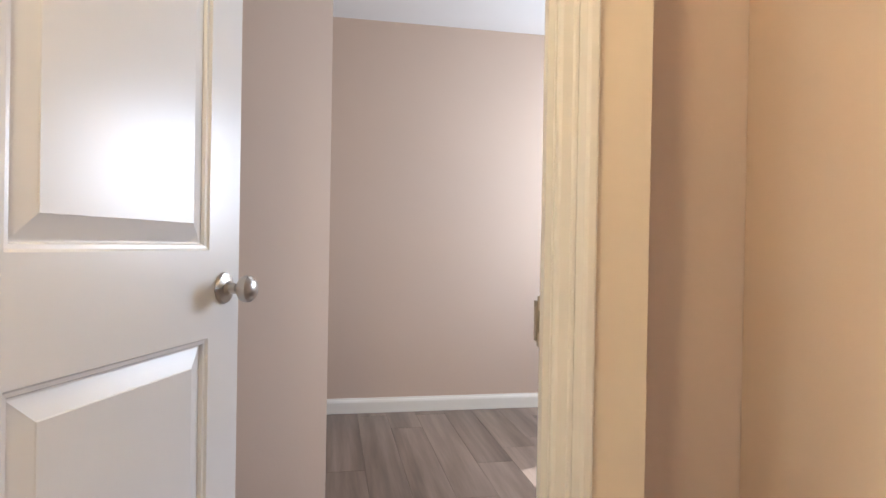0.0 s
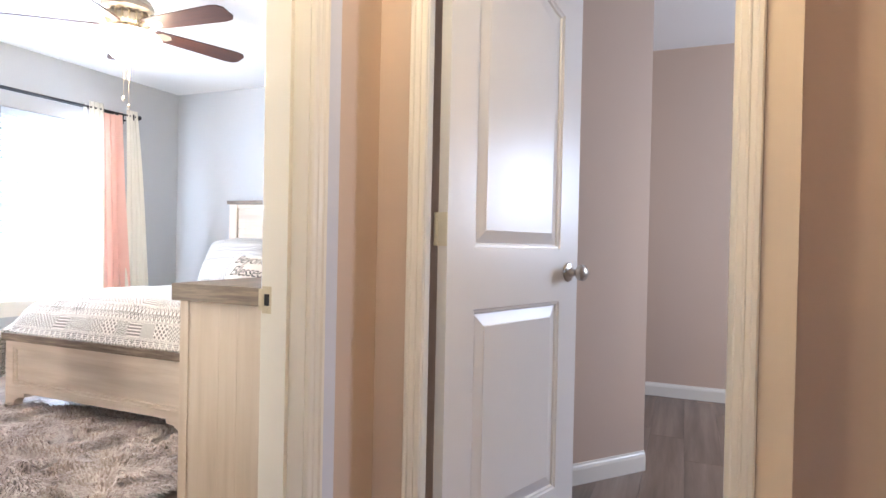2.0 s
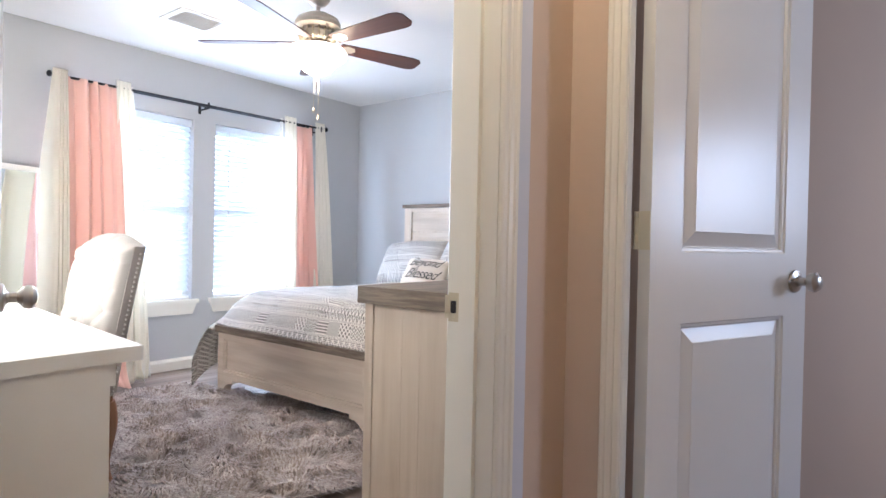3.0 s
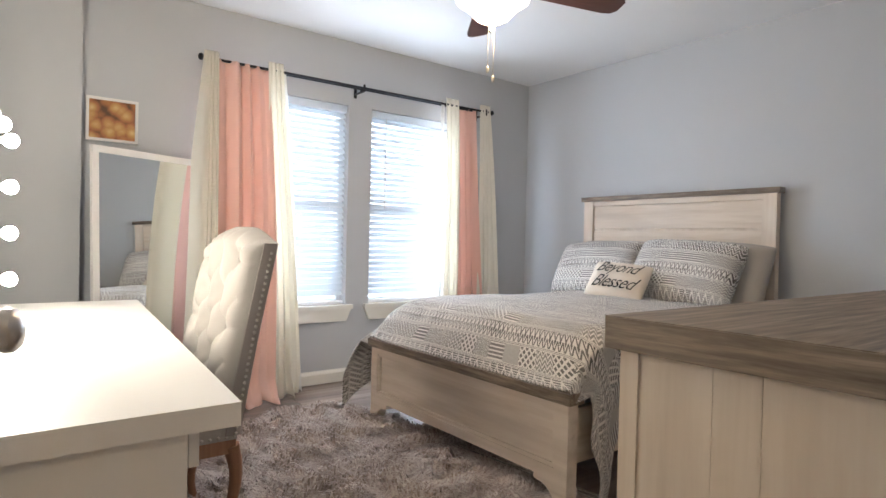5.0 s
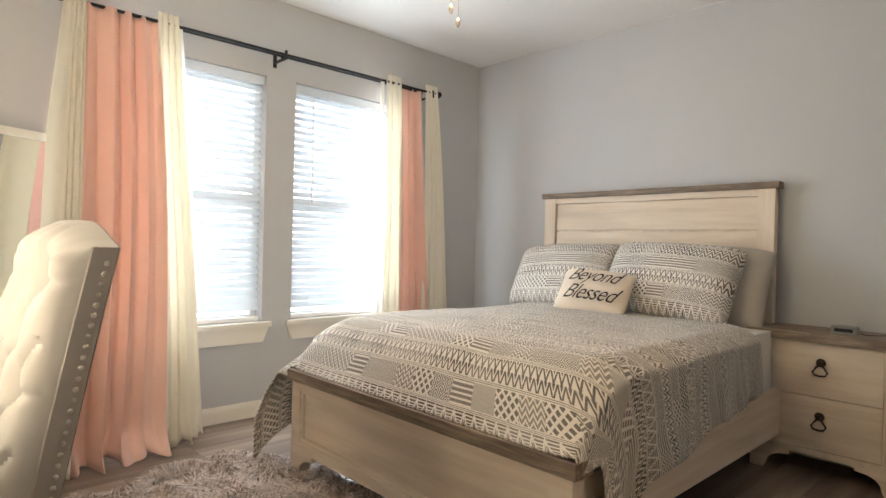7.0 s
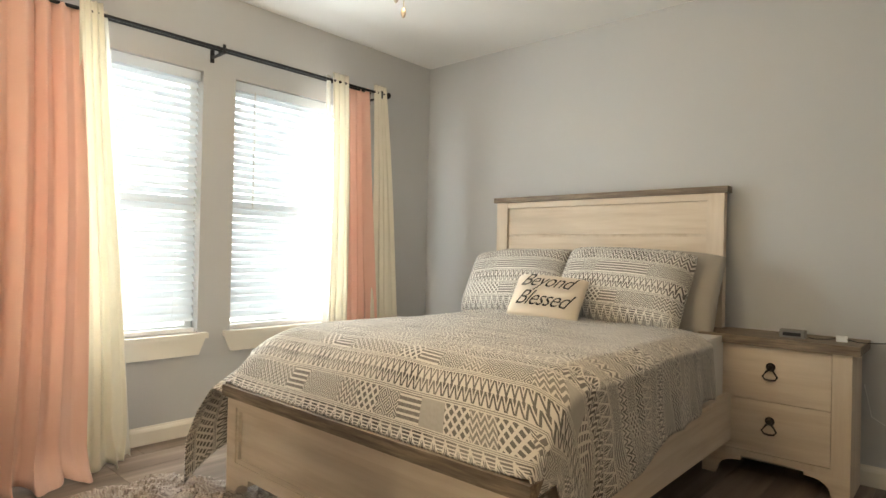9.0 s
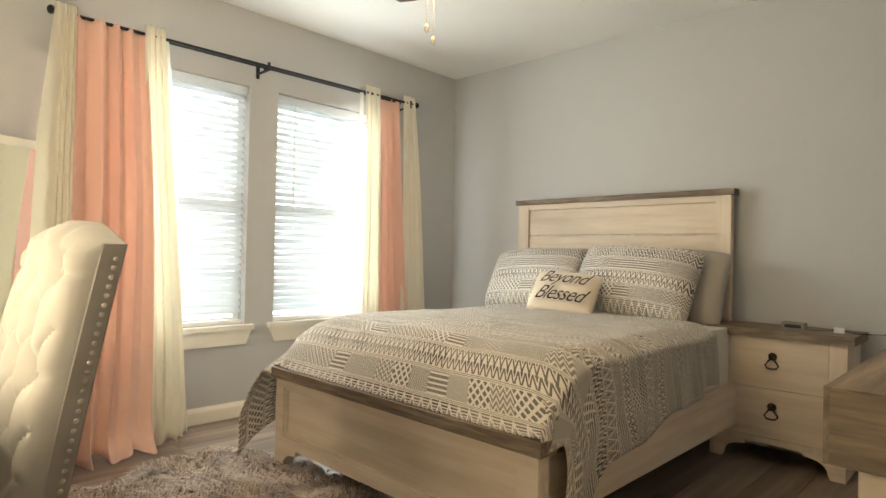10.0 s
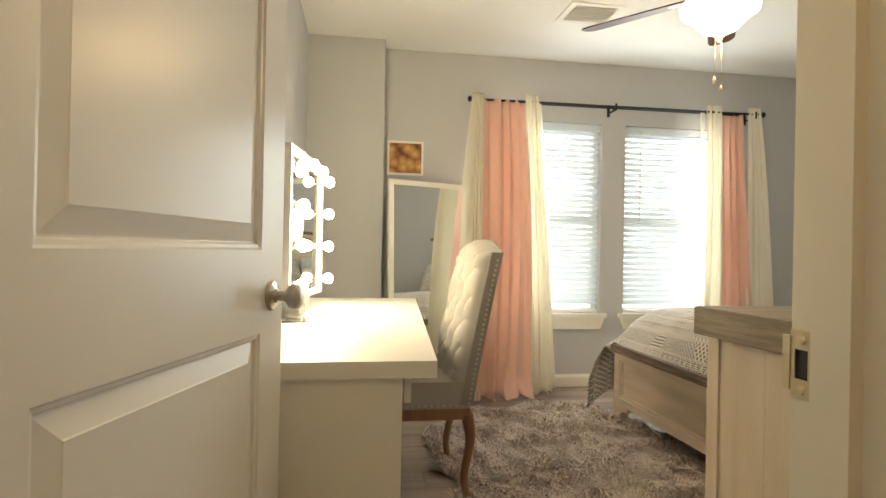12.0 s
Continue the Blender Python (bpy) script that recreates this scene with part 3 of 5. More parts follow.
def blind(x0, x1, z0, z1, seed, wand_x):
    """A slatted blind in the reveal; the slats are its countable parts."""
    rng = random.Random(seed)
    b = thing("window_blind", ((x0 + x1) / 2, BED_Y + 0.045, z1), "white faux-wood slatted blind lowered and nearly closed", "blind", "bedroom blinds")
    w = (x1 - x0) / 2 - 0.008
    part("headrail", boxes((-w, w, -0.028, 0.028, -0.055, -0.004)), SLAT, b, bevel=0.003)
    part("bottom_rail", boxes((-w, w, -0.024, 0.024, z0 - z1 + 0.006, z0 - z1 + 0.028)), VINYL, b, bevel=0.003)
    pitch = 0.0425
    n = int((z1 - z0 - 0.09) / pitch)
    me = None
    for i in range(n):
        z = -0.075 - i * pitch
        if me is None:
            bm = bmesh.new()
            prof = [(-0.025, 0), (-0.012, 0.0022), (0.012, 0.0022), (0.025, 0), (0.012, -0.0008), (-0.012, -0.0008)]
            L = [bm.verts.new((-w, y, zz)) for y, zz in prof]
            R = [bm.verts.new((w, y, zz)) for y, zz in prof]
            for k in range(6):
                bm.faces.new((L[k], L[(k + 1) % 6], R[(k + 1) % 6], R[k]))
            bm.faces.new(L[::-1]), bm.faces.new(R)
            s = part("slat", bm, SLAT, b)
            me = s.data
        else:
            s = new("slat", me)
            s.parent = b
        s.matrix_basis = pose(0, 0, z, SLAT_TILT + rng.uniform(-2.5, 2.5), 0, 0)
    for x in (-w * 0.72, 0.0, w * 0.72):
        for y in (-0.027, 0.027):
            part("ladder_cord", tube([(x, y, -0.05), (x, y, z0 - z1 + 0.02)], 0.0009, 5), VINYL, b)
    part("tilt_wand", tube([(wand_x - (x0 + x1) / 2, -0.035, -0.05), (wand_x - (x0 + x1) / 2, -0.037, -0.73)], 0.0035, 8), WHITE_METAL, b, "slim tilt wand")
    return b


SLAT_TILT = 50.0
for i, (a, b, c, d) in enumerate(WIN):
    window("window_%d" % (i + 1), a, b, c, d, i)
    blind(a, b, c, d, i + 3, a + 0.13 if i else b - 0.75)
setting(part("backdrop", boxes((-2, 6.5, 7.0, 7.05, -0.3, 4.5)), OUTSIDE))
for nm, x, y, z, wx, wy, wz in (("window_3", 3.05, -2.275, 1.45, 0.45, 0.02, 0.55), ("window_4", -3.25, 0.1, 1.5, 0.02, 0.35, 0.5)):
    w = setting(thing(nm, (x, y, z), "plain window in a side room", ""))
    w.pop("category", None)
    fr = boxes((-wx, wx, -wy, wy, -wz, -wz + 0.04), (-wx, wx, -wy, wy, wz - 0.04, wz), (-wx, wx, -wy, wy, -0.02, 0.02))
    part("window_frame", fr, VINYL, w)


# ---- curtains and rod ----
def drape(name, top0, top1, bot0, bot1, ytop, ybot, ztop, zbot, folds, amp, material, label, seed, parent, puddle=0.0, back=False):
    rng = random.Random(seed)
    ph = [rng.uniform(0, 6.28) for _ in range(6)]

    def fn(u, v):
        x = (top0 + (top1 - top0) * u) * (1 - v) + (bot0 + (bot1 - bot0) * u) * v
        gather = 0.60 + 0.40 * v
        uu = u + 0.055 * math.sin(2 * math.pi * u * 1.4 + ph[0] + v * 1.6) * (0.5 + 0.5 * v) + 0.018 * math.sin(11 * u + ph[3] + 2.6 * v)
        # round ridges towards the room, with narrow creases between
        ridge = abs(math.sin(math.pi * folds * uu + ph[1])) ** 0.75 * 2 - 1
        ridge *= 0.80 + 0.35 * math.sin(5.3 * u + ph[4] + 1.1 * v)
        y = ytop + (ybot - ytop) * (1 - (1 - v) ** 2.2) - amp * ridge * gather + 0.10 * amp * math.sin(9 * uu + 7 * v + ph[2])
        sway = min(0.016, 0.24 * abs(top1 - top0) / folds)
        if back:
            y += 0.19 * max(0, 1 - u / 0.35) * min(1, v * 3.4)
        x += sway * math.sin(2 * math.pi * folds * uu + 2 * ph[1]) * (0.4 + 0.6 * v) + 0.008 * math.sin(v * 5 + ph[4])
        z = ztop + (zbot - ztop) * v
        z += 0.012 * math.sin(2 * math.pi * folds * 0.7 * u + ph[5]) * (v > 0.97)
        if puddle and v > 0.93:
            k = (v - 0.93) / 0.07
            y -= puddle * k * k * (0.6 + 0.4 * math.sin(folds * 5 * u + ph[0]))
            x += 0.02 * k * math.sin(9 * u + ph[2])
        return (x, y, z)

    bm = grid(int(folds * 18), 60, fn)
    ob = part(name, bm, material, parent, label, smooth="all")
    sol = ob.modifiers.new("thickness", "SOLIDIFY")
    sol.thickness, sol.use_even_offset = 0.002, False
    return ob


def curtain_set(label, at, pieces):
    c = thing("curtain", at, label, "curtain", "bedroom curtains")
    for nm, t0, t1, b0, b1, zt, zb, yt, yb, folds, amp, mt, lb, sd, pd in pieces:
        ax, ay = at[0], at[1]
        drape(nm, t0 - ax, t1 - ax, b0 - ax, b1 - ax, yt - ay, yb - ay, zt, zb, folds, amp, mt, lb, sd, c, pd, sd == 1)
    return c


ROD_Y, ROD_Y2, ROD_Z = 4.455, 4.478, 2.085
curtain_set("cream and coral floor-length curtains gathered beside the mirror", (1.33, ROD_Y, 0), [
    ("cream_panel", 1.055, 1.140, 0.925, 1.055, 2.125, 0.012, 4.440, 4.18, 4.5, 0.015, CREAM, "cream grommet curtain panel", 1, 0.0),
    ("coral_panel", 1.122, 1.455, 1.03, 1.475, 2.09, 0.014, 4.460, 4.33, 4.4, 0.044, CORAL, "coral pink curtain panel puddling on the floor", 2, 0.12),
    ("cream_panel", 1.45, 1.545, 1.46, 1.66, 2.135, 0.010, 4.445, 4.36, 3.3, 0.016, CREAM, "cream grommet curtain panel", 3, 0.02),
    ("lining", 1.535, 1.565, 1.62, 1.72, 2.11, 0.012, 4.46, 4.43, 1.6, 0.009, SHEER, "white lining edge", 4, 0.0)])
curtain_set("cream and coral floor-length curtains hanging behind the bed", (3.08, ROD_Y, 0), [
    ("lining", 2.835, 2.87, 2.80, 2.86, 2.12, 0.012, 4.46, 4.44, 1.6, 0.009, SHEER, "white lining edge", 5, 0.0),
    ("cream_panel", 2.87, 3.00, 2.86, 3.02, 2.145, 0.012, 4.450, 4.42, 3.1, 0.014, CREAM, "cream grommet curtain panel", 6, 0.0),
    ("coral_panel", 3.005, 3.21, 2.975, 3.285, 2.11, 0.014, 4.485, 4.43, 3.8, 0.036, CORAL, "coral pink curtain panel", 7, 0.04),
    ("cream_panel", 3.215, 3.315, 3.22, 3.49, 2.145, 0.012, 4.450, 4.42, 3.6, 0.015, CREAM, "cream grommet curtain panel", 8, 0.0)])

rod = thing("curtain_rod", (2.14, BED_Y, 2.085), "black double curtain rod above the windows", "curtain rod")
part("front_rod", tube([(-1.06, ROD_Y - BED_Y, 0.0), (1.17, ROD_Y - BED_Y, 0.012)], 0.0085, 12), BLACK, rod, smooth=True)
part("back_rod", tube([(-0.71, ROD_Y2 - BED_Y, -0.004), (1.07, ROD_Y2 - BED_Y, 0.004)], 0.006, 12), BLACK, rod, smooth=True)
for x in (-1.075, 1.185):
    f = lathe([(0.008, 0), (0.014, 0.004), (0.010, 0.009), (0.018, 0.016), (0.022, 0.026), (0.016, 0.036), (0.004, 0.041)], 16, axis="x")
    for v in f.verts:
        v.co = Vector((x + (v.co.x if x > 0 else -v.co.x), v.co.y + ROD_Y - BED_Y, v.co.z + (0.012 if x > 0 else 0)))
    part("finial", f, BLACK, rod, smooth=True)
for x in (-1.03, 0.0, 1.14):
    bm = boxes((x - 0.011, x + 0.011, -0.006, -0.0005, -0.045, 0.030), (x - 0.007, x + 0.007, -0.130, -0.005, -0.022, -0.012),
               (x - 0.007, x + 0.007, -0.140, -0.132, -0.022, 0.028), (x - 0.007, x + 0.007, -0.092, -0.085, -0.014, 0.020))
    part("bracket", bm, BLACK, rod, bevel=0.002)


# ---- ceiling fan and vent ----
fan = thing("ceiling_fan", (1.80, 2.72, H - 0.022), "cream ceiling fan with five dark blades and lit glass bowl", "ceiling fan")
CREAM_METAL = plain("antique_cream_metal", (0.52, 0.46, 0.38), 0.38, 0.5)
part("canopy", lathe([(0.066, 0.022), (0.068, -0.001), (0.066, -0.02), (0.045, -0.045), (0.02, -0.055)], 32), CREAM_METAL, fan, smooth=True)
part("downrod", tube([(0, 0, -0.05), (0, 0, -0.12)], 0.012, 12), CREAM_METAL, fan, smooth=True)
part("motor_housing", lathe([(0.03, -0.095), (0.07, -0.105), (0.115, -0.130), (0.128, -0.155), (0.125, -0.175), (0.10, -0.190), (0.085, -0.2)], 40), CREAM_METAL, fan, "round cream motor housing", smooth=True)
bm = lathe([(0.085, -0.198), (0.10, -0.21), (0.092, -0.245), (0.075, -0.265), (0.06, -0.275)], 40)
part("band", bm, CREAM_METAL, fan, smooth=True)
rib = bmesh.new()
for k in range(20):
    a = 2 * math.pi * k / 20
    c, s = math.cos(a), math.sin(a)
    tube([(0.100 * c, 0.100 * s, -0.196), (0.108 * c, 0.108 * s, -0.215), (0.098 * c, 0.098 * s, -0.245), (0.078 * c, 0.078 * s, -0.266)], 0.0055, 6, rib)
part("ribbed_trim", rib, BRASS, fan, "ribbed trim under the motor", smooth=True)
part("light_collar", lathe([(0.05, -0.27), (0.10, -0.278), (0.105, -0.29), (0.08, -0.297)], 32), CREAM_METAL, fan, smooth=True)
part("glass_bowl", lathe([(0.118, -0.290), (0.150, -0.298), (0.165, -0.318), (0.160, -0.345), (0.128, -0.365), (0.10, -0.392), (0.075, -0.42), (0.035, -0.44), (0.01, -0.445)], 48), GLOBE, fan, "frosted glass light bowl, lit", smooth="all")
part("bowl_finial", lathe([(0.024, -0.438), (0.026, -0.446), (0.012, -0.456), (0.014, -0.464), (0.004, -0.475)], 20), CREAM_METAL, fan, smooth=True)
BL = [(0.135, 0.045), (0.20, 0.052), (0.60, 0.068), (0.645, 0.060), (0.668, 0.035)]
for k in range(5):
    ang = -17 + 72 * k
    bm = bmesh.new()
    out = BL + [(x, -y) for x, y in reversed(BL)]
    lo = [bm.verts.new((x, y, -0.003)) for x, y in out]
    hi = [bm.verts.new((x, y, 0.003)) for x, y in out]
    bm.faces.new(lo[::-1]), bm.faces.new(hi)
    for i in range(len(out)):
        j = (i + 1) % len(out)
        bm.faces.new((lo[i], lo[j], hi[j], hi[i]))
    bl = part("blade", bm, BLADE, fan, "dark mahogany fan blade")
    bl.matrix_basis = pose(0, 0, -0.262, 0, 0, ang) @ pose(0, 0, 0, -12, 0, 0)
    bm = boxes((0.06, 0.15, -0.012, 0.012, -0.006, 0.006))
    bm2 = [(0.14, 0.012), (0.17, 0.038), (0.215, 0.030), (0.235, 0.0), (0.215, -0.030), (0.17, -0.038), (0.14, -0.012)]
    a = [bm.verts.new((x, y, -0.008)) for x, y in bm2]
    b = [bm.verts.new((x, y, -0.0045)) for x, y in bm2]
    bm.faces.new(a[::-1]), bm.faces.new(b)
    for i in range(7):
        bm.faces.new((a[i], a[(i + 1) % 7], b[(i + 1) % 7], b[i]))
    ar = part("blade_iron", bm, CREAM_METAL, fan, bevel=0.001)
    ar.matrix_basis = pose(0, 0, -0.258, 0, 0, ang) @ pose(0, 0, 0, -12, 0, 0)
for dx, z in ((0.012, -0.665), (-0.02, -0.63)):
    part("pull_chain", tube([(dx, 0.0, -0.44), (dx, 0, z)], 0.0013, 6), BRASS, fan)
    part("chain_fob", lathe([(0.003, 0), (0.007, -0.008), (0.0085, -0.018), (0.005, -0.028), (0.001, -0.031)], 12, (dx, 0, z)), CREAM_METAL, fan, smooth=True)
bulb_lamp("fan_light", (1.80, 2.72, 2.17 - 0.235), FAN_W, 0.10, WARM)

vent = thing("ceiling_vent", (1.61, 3.70, H), "white stamped metal air register in the ceiling", "air vent")
part("frame", boxes((-0.165, 0.165, -0.145, -0.11, -0.008, 0), (-0.165, 0.165, 0.11, 0.145, -0.008, 0), (-0.165, -0.13, -0.11, 0.11, -0.008, 0), (0.13, 0.165, -0.11, 0.11, -0.008, 0)), WHITE_METAL, vent, bevel=0.003)
part("backing", boxes((-0.13, 0.13, -0.11, 0.11, -0.0025, -0.0005)), plain("duct_gray", (0.62, 0.60, 0.56), 0.6), vent)
for k in range(9):
    s = part("slat", boxes((-0.129, 0.129, -0.011, 0.011, -0.001, 0.001)), WHITE_METAL, vent)
    s.matrix_basis = pose(0, -0.096 + k * 0.024, -0.010, 16, 0, 0)

# an unseen ceiling lamp, added to warm and brighten the hall walls
hl = thing("added_hall_lamp", (0.20, 0.46, H), "round glowing ceiling lamp, unseen, added to light the hall", "ceiling lamp")
part("shade", lathe([(0.13, 0), (0.15, -0.02), (0.12, -0.07), (0.05, -0.095), (0.01, -0.1)], 32), glow("added_lamp_glow", (1.0, 0.78, 0.5), 5.0), hl, smooth="all")
bulb_lamp("hall_light", (0.20, 0.46, H - 0.2), HALL_W, 0.08, (1.0, 0.78, 0.45))


# ---- bed ----
bed = thing("bed", (2.8, 2.955, 0), "whitewashed wooden panel bed with weathered brown caps", "bed")
BX, BY = 2.8, 2.955


def bb(*b):
    return (b[0] - BX, b[1] - BX, b[2] - BY, b[3] - BY, b[4], b[5])


F0, F1 = 1.80, 1.855           # footboard front and back
FY0, FY1 = 2.235, 3.685
foot = part("footboard", boxes(bb(F0, F1, FY0, FY0 + 0.065, 0.115, 0.418), bb(F0, F1, FY1 - 0.065, FY1, 0.115, 0.418), bb(F0, F1, FY0 + 0.065, FY1 - 0.065, 0.380, 0.418),
                               bb(F0, F1, FY0 + 0.065, FY1 - 0.065, 0.115, 0.160)), PALE_X, bed, bevel=0.003)
part("panel", boxes(bb(F0 + 0.020, F1 - 0.005, FY0 + 0.066, FY1 - 0.066, 0.161, 0.379)), PALE_X, foot, "whitewashed panel")
mould = boxes(bb(F0 + 0.006, F0 + 0.0195, FY0 + 0.0655, FY0 + 0.080, 0.1605, 0.3795), bb(F0 + 0.006, F0 + 0.0195, FY1 - 0.080, FY1 - 0.0655, 0.1605, 0.3795),
              bb(F0 + 0.006, F0 + 0.0195, FY0 + 0.080, FY1 - 0.080, 0.366, 0.3795), bb(F0 + 0.006, F0 + 0.0195, FY0 + 0.080, FY1 - 0.080, 0.1605, 0.175))
part("moulding", mould, PALE_X, foot, bevel=0.006, segs=1)
part("cap", boxes(bb(F0 - 0.016, F1 + 0.014, FY0 - 0.018, FY1 + 0.018, 0.4185, 0.462)), CAP_Y, foot, "weathered brown cap rail", bevel=0.004)


def bracket_foot(y0, y1, flip, x0, x1, z1=0.115, mt=None):
    """A bracket foot with a curved inner edge, in the plane of y and z."""
    bm = bmesh.new()
    pts = [(0, 0), (0, z1), (y1 - y0, z1), (y1 - y0, z1 * 0.80)]
    for k in range(7):
        a = k / 6 * math.pi / 2
        pts.append((y1 - y0 - 0.02 - (y1 - y0 - 0.09) * math.sin(a), z1 * 0.78 - z1 * 0.55 * (1 - math.cos(a))))
    pts.append((0.06, 0))
    q = [((y0 + p) if not flip else (y1 - p), z) for p, z in pts]
    a = [bm.verts.new((x0, y, z)) for y, z in q]
    b = [bm.verts.new((x1, y, z)) for y, z in q]
    bm.faces.new(a), bm.faces.new(b[::-1])
    for i in range(len(q)):
        bm.faces.new((a[i], a[(i + 1) % len(q)], b[(i + 1) % len(q)], b[i]))
    return bm


for fl in (0, 1):
    y0 = FY0 if not fl else FY1 - 0.17
    part("foot", bracket_foot(y0 - BY, y0 + 0.17 - BY, bool(fl), F0 - BX, F1 - BX), PALE_X, foot, bevel=0.002)
# side rails
for y in (FY0 + 0.035, FY1 - 0.065):
    part("side_rail", boxes(bb(F1, 3.79, y, y + 0.03, 0.17, 0.385)), PALE_L, bed, bevel=0.003)
part("slats", boxes(*[bb(2.0 + k * 0.25, 2.09 + k * 0.25, FY0 + 0.066, FY1 - 0.066, 0.30, 0.32) for k in range(7)]), PALE_X, bed)
HY0, HY1, HX0, HX1 = 2.385, 3.835, 3.805, 3.855
head = part("headboard", boxes(bb(HX0 + 0.034, HX1 - 0.004, HY0 + 0.02, HY1 - 0.02, 0.36, 1.36)), PALE_Z, bed)
part("post", boxes(bb(HX0, HX1, HY0, HY0 + 0.085, 0.001, 1.362)), PALE_Z, head, bevel=0.003)
part("post", boxes(bb(HX0, HX1, HY1 - 0.085, HY1, 0.001, 1.362)), PALE_Z, head, bevel=0.003)
part("rail", boxes(bb(HX0 + 0.004, HX1 - 0.003, HY0 + 0.086, HY1 - 0.086, 1.325, 1.362)), PALE_X, head, bevel=0.003)
for k, (a, b) in enumerate(((1.150, 1.320), (0.93, 1.134), (0.68, 0.924), (0.423, 0.674))):
    part("panel", boxes(bb(HX0 + 0.016, HX1 - 0.006, HY0 + 0.089, HY1 - 0.089, a, b)), PALE_X, head, bevel=0.003)
part("cap", boxes(bb(HX0 - 0.014, HX1 + 0.012, HY0 - 0.02, HY1 + 0.02, 1.363, 1.396)), CAP_Y, head, "weathered brown cap rail", bevel=0.004)

mat_box = boxes((2.05, 3.79, 2.31, 3.65, 0.322, 0.655))
tagged(part("mattress", mat_box, MATTRESS, None, "thick mattress under a printed quilt", bevel=0.06, segs=5), category="mattress")


# ---- quilt ----
def quilt_place(u, v):
    """u from the window-side hem (0) over the top to the near hem (1); v from the foot (0) to the head (1)."""
    half, top, yc = 0.70, 0.688, 2.955
    # along the bed: a short slope up from behind the foot cap, then the level top
    run = v * 2.02
    if run < 0.30:
        k = run / 0.30
        rx = 1.797 + 0.30 * (0.55 * k + 0.38 * k * k)
        lift = 0.222 * math.sin(k * math.pi / 2) ** 1.35 - 0.222
    else:
        rx, lift = 1.797 + 0.279 + (run - 0.30) * 0.825, 0.0
    foot_near = max(0.0, 1 - v * 5.5)
    near_drop = 0.215 + 0.14 * (1 - v) ** 1.5 + 0.30 * foot_near ** 1.5 + 0.014 * math.sin(v * 21)
    far_drop = 0.27 + 0.225 * max(0, 1 - v * 3.5)
    s = u * (far_drop + 2 * half + near_drop)
    ripple = 0.5 + 0.5 * math.sin(v * 27 + 1.5 * math.sin(v * 9))
    soft = noise.noise(Vector((rx * 2.6, s * 2.2, 0.3))) * 0.016 + noise.noise(Vector((rx * 7, s * 6, 5))) * 0.006
    edge = 0.0
    if s < far_drop:
        d, sgn = far_drop - s, 1
        y = yc + half + 0.045 + (0.045 * ripple + 0.05) * min(1, d * 5) + 0.06 * foot_near * min(1, d * 3)
    elif s > far_drop + 2 * half:
        d, sgn = s - far_drop - 2 * half, -1
        y = yc - half - 0.035 - (0.030 * ripple + 0.022) * min(1, d * 4) * (1 - 0.6 * v)
    else:
        d, sgn = 0.0, 0
        q = s - far_drop
        y = yc + half - q
        e = min(q, 2 * half - q)
        if e < 0.09:
            k = 1 - e / 0.09
            y += (0.045 if q < half else -0.035) * k * k
            edge = 0.045 * k * k
    # the ends hang level past the mattress, so the slope at the foot fades out there
    out = min(1.0, (edge + min(d, 0.2)) / 0.10)
    z = top + lift * (1 - 0.55 * out) + soft * min(1, run / 0.25) - (0.045 + d if sgn else edge)
    z += 0.014 * min(1, run / 0.25) * math.sin(math.pi * min(1, max(0, (s - far_drop) / (2 * half))))
    x = rx
    if sgn > 0:
        x -= foot_near * min(1, d * 3.2) * 0.10
    if sgn < 0:
        x += foot_near * (0.03 * math.sin(d * 17) + 0.11 * min(1, d * 5)) + 0.012 * math.sin(d * 22 + v * 30) * min(1, d * 5)
    # the near side is drawn in towards the pillows at the head
    side = min(1.0, max(0.0, (s - far_drop - 1.0) / 0.40))
    x -= 0.20 * v ** 4 * side
    y += 0.05 * v * v * side
    return (x, y, max(z, 0.05))


def quilt_uv(u, v):
    return (u * 2.15 + 0.03, 0.03 + v * 2.02)


q = grid(170, 150, quilt_place, quilt_uv, thick=0.006)
tagged(part("quilt", q, QUILT, None, "cream quilt with gray-brown tribal bands spread over the bed", smooth="all"), category="quilt")


